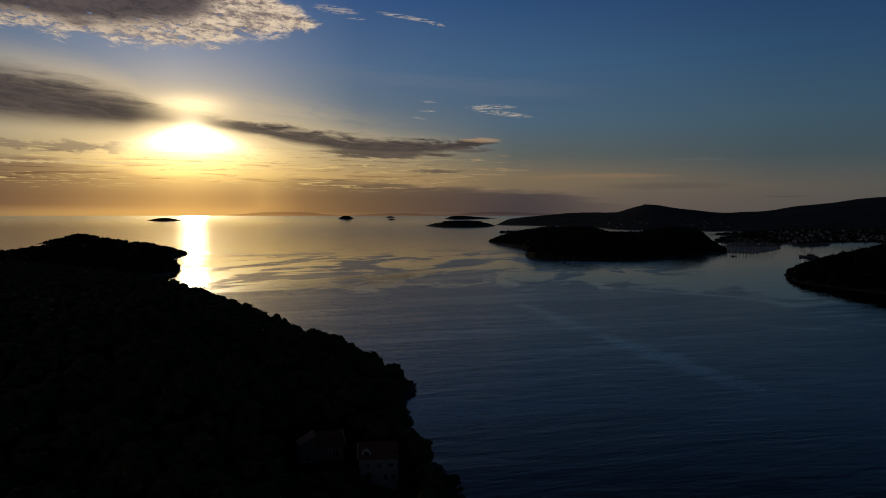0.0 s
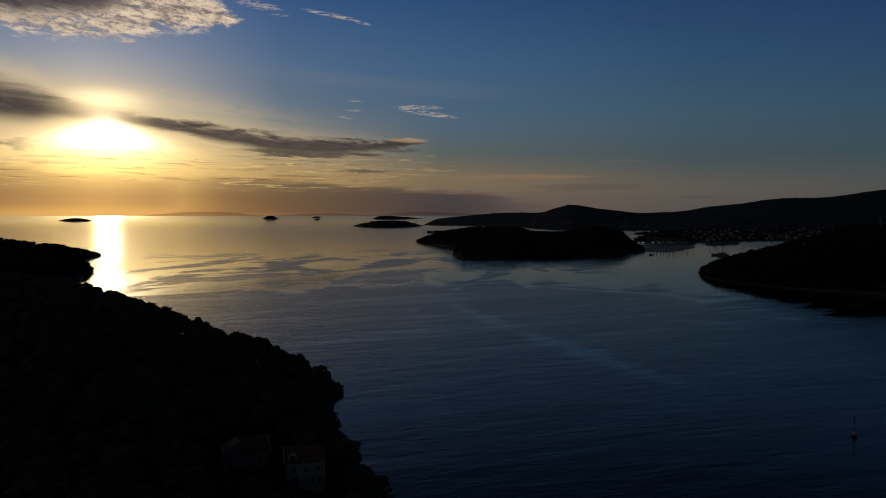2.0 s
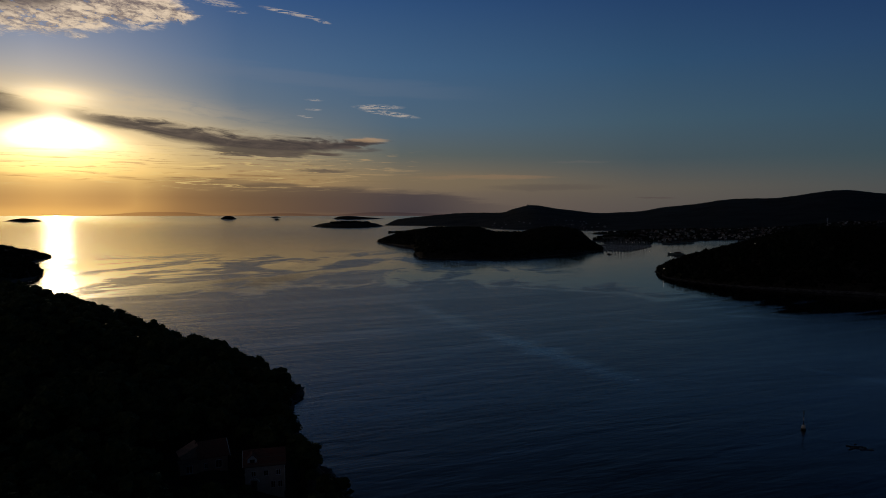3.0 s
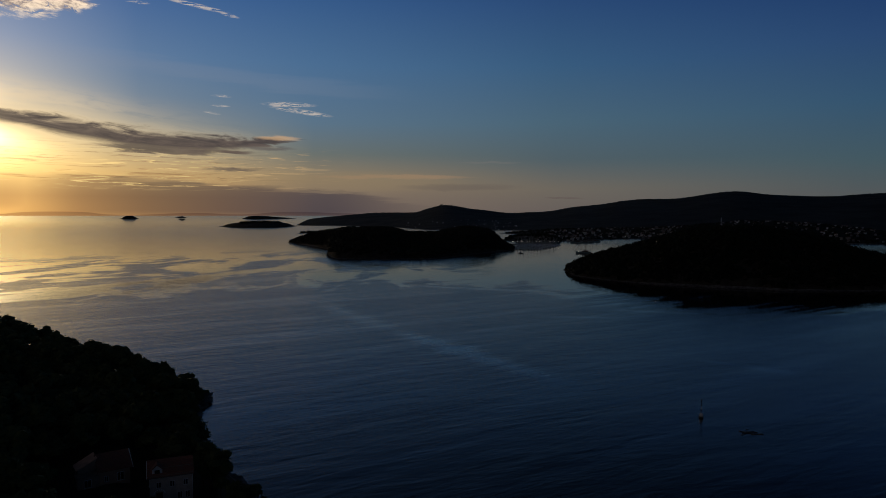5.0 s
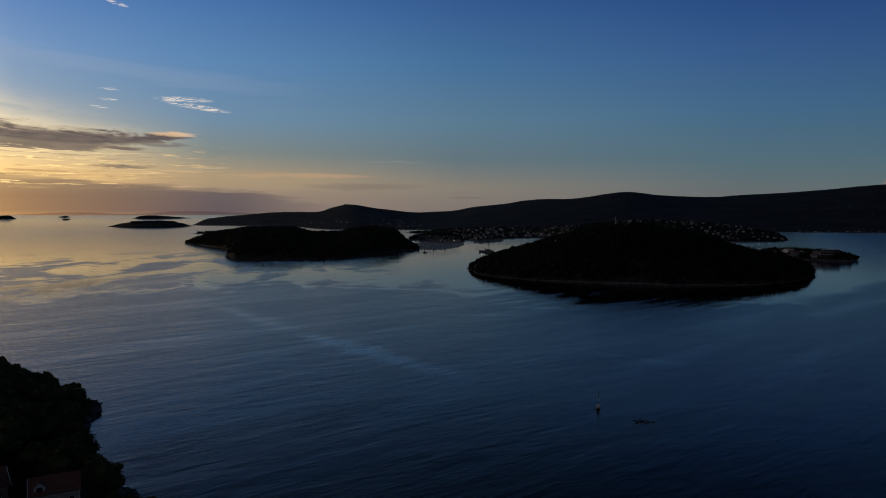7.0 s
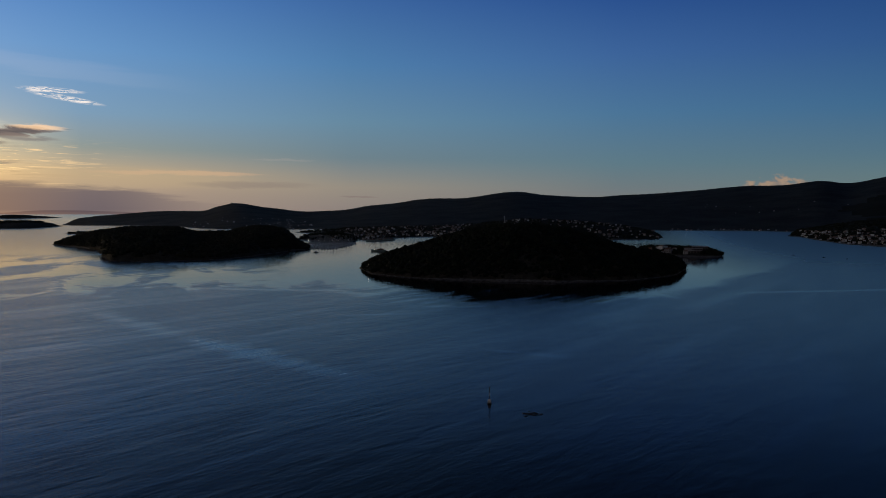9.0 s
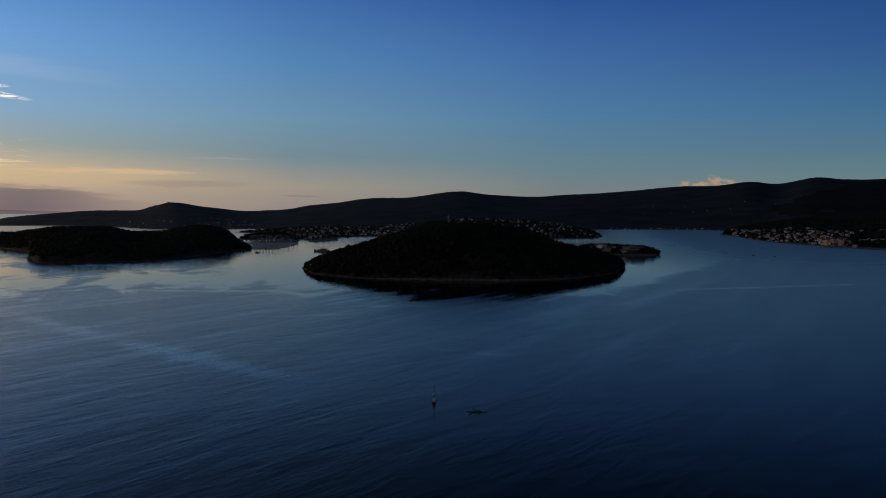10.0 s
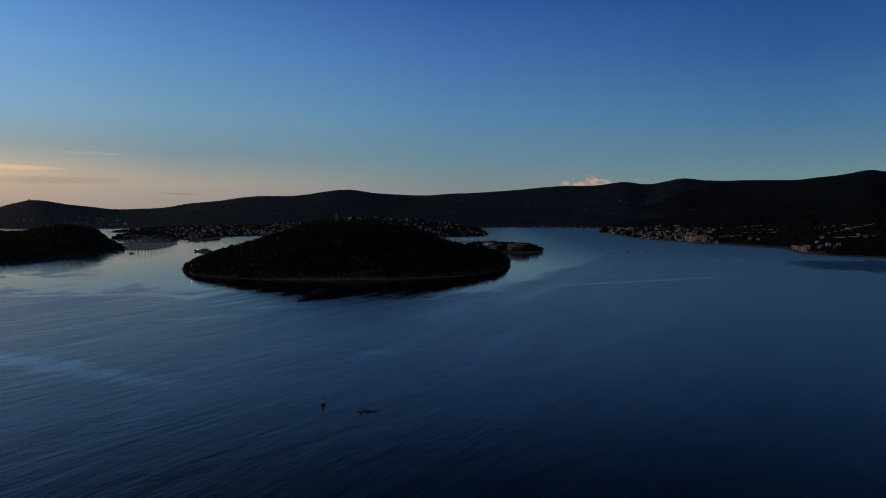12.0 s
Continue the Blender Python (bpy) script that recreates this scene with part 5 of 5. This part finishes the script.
def build_marina():
    rng = random.Random(90)
    for b0, b1, d in ((22.5, 24.9, 1003), (22.5, 25.3, 1032), (22.5, 25.6, 1061), (22.6, 25.9, 1090), (22.8, 26.2, 1119), (23.1, 26.4, 1148)):
        mid = (b0 + b1) / 2
        a = radians(mid)
        length = radians(b1 - b0) * d
        pier = new("pontoon")
        part("deck", slab(-length / 2, length / 2, -1.1, 1.1, 0.45, 0.65), PLANK, pier)
        for j in range(int(length / 9)):
            part("float", slab(-length / 2 + 1 + j * 9, -length / 2 + 4.5 + j * 9, -1.0, 1.0, -0.4, 0.45, bevel=0.08), PALE_STONE, pier)
        pier.matrix_world = pose(d * math.sin(a), d * math.cos(a), 0, 0, 0, -mid)
        tagged(pier, "grey planked floating pontoon in the marina", "pontoon", "pontoons")
        for side in (-1, 1):
            x = -length / 2 + 2.0
            while x < length / 2 - 1.5:
                if rng.random() < 0.92:
                    i = rng.choice((0, 0, 1, 1, 2))
                    off = (1.5 + (8.5, 10.0, 11.5)[i] / 2) * side
                    put_boat(i, pier.matrix_world @ pose(x, off, 0, 0, 0, (0 if side > 0 else 180) + rng.uniform(-3, 3)))
                x += rng.uniform(3.7, 4.4)
    # the quay behind with its lamps
    b = 24.2
    a = radians(b)
    quay = new("quay")
    part("wall", slab(-48, 44, 0, 9, -1.5, 1.3, bevel=0.1), PALE_STONE, quay)
    part("paving", slab(-47.6, 43.6, 0.4, 8.6, 1.304, 1.36), PLANK, quay)
    quay.matrix_world = pose(1178 * math.sin(a), 1178 * math.cos(a), 0, 0, 0, -b + 6)
    tagged(quay, "low pale stone quay behind the pontoons", "quay")
    lamp = new("street_lamp")
    part("pole", cone(bmesh.new(), 0, 0, 0, 3.6, 0.1, 0.06, 7), ALLOY, lamp)
    part("head", cone(bmesh.new(), 0, 0, 3.6, 4.05, 0.25, 0.16, 8), LAMP_GLOW, lamp, "glowing white lamp head")
    part("cap", cone(bmesh.new(), 0, 0, 4.05, 4.2, 0.28, 0.1, 8), ALLOY, lamp)
    tagged(lamp, "lit street lamp on the marina quay", "lamp", "quay lamps")
    spots = [(-44 + k * 5.2 + rng.uniform(-2.4, 2.4), rng.uniform(1.5, 7.5)) for k in range(17)]
    for k, (x, y) in enumerate(spots):
        m = quay.matrix_world @ pose(x, y, 1.36)
        if k == 0:
            lamp.matrix_world = m
        else:
            copy_thing(lamp, m)
    for b, d, z in ((26.3, 1345, 1), (28.4, 1400, 1), (52.75, 850, 3.0), (31.5, 1500, 1), (33.2, 1500, 1), (66.2, 1228, 1), (67.6, 1192, 1)):
        copy_thing(lamp, pose(d * math.sin(radians(b)), d * math.cos(radians(b)), z))
    for b, s in ((33.89, 0.30), (27.3, 0.08)):
        p = ISLE.at(b, s)
        lit = copy_thing(lamp, pose(p.x, p.y, p.z + 2.2))
        lit.scale = (0.6, 0.6, 0.6)
        tagged(lit, "lit lamp among the island trees", "lamp")


build_marina()
DINGHY = tagged(motorboat(), "small dark motorboat lying in the bay", "motorboat", "small boats in the bay")
DINGHY.matrix_world = pose(354, 831, 0, 0, 0, 40)
for x, y, t in ((344, 850, 100), (807, 455, 20), (794, 412, 75), (787, 383, 130)):
    copy_thing(DINGHY, pose(x, y, 0, 0, 0, t)).scale = (0.6, 0.6, 0.6)


BUOY_WHITE = coat("buoy_white_paint", (0.82, 0.84, 0.86, 1), (0.80, 0.82, 0.84, 1), 0.5, 8.0)


def build_buoy():
    """A tall spar beacon with a white float."""
    buoy = new("beacon_buoy")
    part("float", cone(cone(bmesh.new(), 0, 0, -0.5, 0.25, 0.62, 0.66, 16), 0, 0, 0.25, 0.5, 0.66, 0.42, 16), BLACK, buoy, "black float")
    part("collar", cone(cone(bmesh.new(), 0, 0, 0.5, 1.0, 0.5, 0.46, 16), 0, 0, 1.0, 1.4, 0.46, 0.16, 16), BUOY_WHITE, buoy, "white float collar")
    for side in (-1, 1):
        part("lifting_eye", spar((side * 0.42, 0, 0.9), (side * 0.8, 0, 1.25), 0.07, 0.05), BUOY_WHITE, buoy)
    part("pole", cone(bmesh.new(), 0, 0, 1.4, 4.4, 0.10, 0.07, 10), BLACK, buoy)
    part("band", cone(bmesh.new(), 0, 0, 2.4, 3.3, 0.12, 0.11, 10), BUOY_WHITE, buoy, "white band")
    part("lantern", cone(bmesh.new(), 0, 0, 4.4, 4.7, 0.15, 0.11, 10), BLACK, buoy)
    part("topmark", cone(bmesh.new(), 0, 0, 4.7, 5.15, 0.2, 0.02, 10), BLACK, buoy, "black cone topmark")
    buoy.matrix_world = pose(109, 142.3, 0, 2, -1, 0) @ Matrix.Scale(0.9, 4)
    return tagged(buoy, "slim dark beacon buoy with white float collar", "buoy")


build_buoy()


def build_reef():
    rng = random.Random(8)
    for k in range(24):
        co, tri = blob(2, 60 + k, 0.3, 0.95)
        sx, sy = rng.uniform(0.25, 0.8), rng.uniform(0.2, 0.5)
        rock = new("reef_rock", mesh_of("reef_rock", co * np.array((sx, sy, 0.5)), tri, [WET_ROCK]))
        u, v = rng.gauss(-0.3, 1.5), rng.gauss(0, 0.75)
        rock.matrix_world = pose(112 + u * 0.76 + v * 0.65, 129 - u * 0.65 + v * 0.76, -0.05, 0, 0, rng.uniform(0, 180))
        tagged(rock, "dark wet rock awash beside the buoy", "rock", "reef rocks")


WET_ROCK = mottled("wet_rock", (0.02, 0.018, 0.015, 1), (0.06, 0.055, 0.045, 1), 1.0, 0.5, 0.05)
build_reef()


def lattice_mast(height):
    mast = new("antenna_mast")
    for k in range(3):
        a = 2.094 * k
        part("leg", spar((0.45 * math.cos(a), 0.45 * math.sin(a), -1), (0.2 * math.cos(a), 0.2 * math.sin(a), height), 0.07, 0.05, 5), COOLED_WHITE, mast)
    for i in range(int(height / 1.2)):
        z = i * 1.2
        for k in range(3):
            a, b = 2.094 * (k + i % 2), 2.094 * (k + 1 - i % 2 + 0)
            r = 0.45 - 0.25 * z / height
            part("brace", spar((r * math.cos(a), r * math.sin(a), z), (r * math.cos(a + 2.094), r * math.sin(a + 2.094), z + 1.2), 0.03, 0.03, 4), COOLED_WHITE, mast)
    for z in (height - 0.6, height - 2.0):
        part("aerial", slab(-0.6, 0.6, -0.15, 0.15, z - 0.5, z + 0.4), COOLED_WHITE, mast, "white aerial panel")
    return tagged(mast, "thin steel lattice antenna mast on the hilltop", "mast")


p = ISLE.at(38.65, 0.5)
lattice_mast(9.5).matrix_world = pose(p.x, p.y, p.z, 0, 0, 10)
p = MAIN.at(16.8, 0.82)
lattice_mast(22.0).matrix_world = pose(p.x, p.y, p.z, 0, 0, 30)
hut = new("hut")
part("wall", slab(-7, 7, -4, 4, -3, 5.5, bevel=0.1), PALE_STONE, hut)
part("roof", slab(-7.5, 7.5, -4.5, 4.5, 5.5, 6.0, bevel=0.1), SHADED, hut)
part("door", slab(-0.6, 0.6, -4.1, -3.9, 0, 2.1), DARK_WOOD, hut)
for x in (-4, 4):
    part("window", slab(x - 0.8, x + 0.8, -4.06, -3.94, 1.4, 2.8), PANE, hut)
p = MAIN.at(16.5, 0.81)
hut.matrix_world = pose(p.x, p.y, p.z, 0, 0, -16)
tagged(hut, "small flat-roofed station hut on the hilltop", "hut")


# ---------------------------------------------------------------- loose rock along the shores


def shore_rocks(name, spots, label):
    """Broken rock at the waterline: spots are (place, size)."""
    rng = random.Random(len(spots))
    shapes = [blob(1, 200 + i, 0.6, 0.9) for i in range(5)] + [blob(2, 210 + i, 0.55, 0.8) for i in range(4)]
    pieces = []
    for p, size in spots:
        co, tri = shapes[rng.randrange(9)]
        a = rng.uniform(0, 6.28)
        c, s = math.cos(a), math.sin(a)
        q = co * np.array((rng.uniform(0.7, 1.4), rng.uniform(0.6, 1.1), rng.uniform(0.5, 1.0))) * size
        pieces.append((np.stack([q[:, 0] * c - q[:, 1] * s, q[:, 0] * s + q[:, 1] * c, q[:, 2]], 1) + np.array(p[:]), tri))
    return gather(name, pieces, [ROCK], label, "rocks")


def land_spots(land, count, b0, b1, seed, size):
    rng = random.Random(seed)
    spots = []
    for _ in range(count):
        b = rng.uniform(b0, b1)
        near, far = land.span(b)
        d = near + rng.uniform(-1.2, 2.0)
        spots.append((Vector((d * math.sin(radians(b)), d * math.cos(radians(b)), rng.uniform(-0.1, 0.5) + float(sea_level(d)))), size * rng.uniform(0.4, 1.3)))
    return spots


shore_rocks("island_shore_rocks", land_spots(ISLE, 800, 26.7, 53.0, 1, 0.7), "broken pale rock along the island shore")
shore_rocks("west_shore_rocks", land_spots(ISLE_WEST, 700, 4.0, 22.4, 2, 0.9), "broken pale rock along the low island")
shore_rocks("village_shore_rocks", land_spots(VILLAGE, 500, 60.5, 74, 3, 1.2) + land_spots(VILLAGE, 700, 74, 81, 4, 2.0), "broken pale rock along the village shore")

rng = random.Random(12)
near_spots = []
for i in range(900):
    b = rng.uniform(-9, 5)
    a = rng.uniform(0.955, 1.012)
    p = headland_at(b, a)
    near_spots.append((p + Vector((0, 0, rng.uniform(-0.1, 0.25))), rng.uniform(0.25, 1.1)))
for i in range(260):
    y = rng.uniform(156, 199)
    x = -13.7 + (y - 160) * 0.145 + rng.uniform(-2.5, 0.6) + 0.6 * math.sin(y * 0.5)
    near_spots.append((Vector((x, y, rng.uniform(-0.2, 0.8))), rng.uniform(0.4, 1.4)))
shore_rocks("headland_shore_rocks", near_spots, "broken limestone along the headland shore")


# ---------------------------------------------------------------- terraces on the village slope


def terrace_wall(land, b0, b1, back0, back1, seed):
    """A dry-stone retaining wall that follows the slope, with a coping."""
    rng = random.Random(seed)
    wall = new("terrace_wall")
    body, coping = bmesh.new(), bmesh.new()
    n = 14
    for bm, half, low, high in ((body, 0.35, -1.0, 1.3), (coping, 0.5, 1.3, 1.5)):
        rings = []
        for i in range(n + 1):
            b = b0 + (b1 - b0) * i / n
            near, far = land.span(b)
            back = back0 + (back1 - back0) * i / n + 6 * noise.noise((i * 0.4, seed, 0))
            p, q = land.at(b, (back - half) / (far - near)), land.at(b, (back + half) / (far - near))
            rings.append([bm.verts.new(v) for v in ((p.x, p.y, p.z + low), (q.x, q.y, p.z + low), (q.x, q.y, p.z + high), (p.x, p.y, p.z + high))])
        for k, (p, q) in enumerate(zip(rings, rings[1:])):
            if bm is body and rng.random() < 0.18:  # a fallen stretch
                continue
            for j in range(4):
                bm.faces.new((p[j], p[(j + 1) % 4], q[(j + 1) % 4], q[j]))
        bmesh.ops.recalc_face_normals(bm, faces=bm.faces)
    part("stonework", body, PALE_STONE, wall)
    part("coping", coping, PALE_STONE, wall)
    return tagged(wall, "pale dry-stone terrace wall on the scrubby slope", "wall", "terrace walls")


for k, (b0, b1, back0, back1) in enumerate(((70.5, 72.4, 330, 420), (70.8, 73.4, 210, 250), (71.6, 73.6, 300, 330), (76.4, 79.6, 270, 420), (77.0, 80.0, 200, 230), (69.4, 71.0, 120, 150), (75.9, 78.0, 380, 430))):
    terrace_wall(VILLAGE, b0, b1, back0, back1, 300 + k)
settle(VILLAGE, 7, 76.0, 79.8, (190, 420), 78, ["flat", "stone"], 0.5)
settle(VILLAGE, 8, 69.4, 73.8, (90, 330), 79, ["stone", "gable"], 0.42)
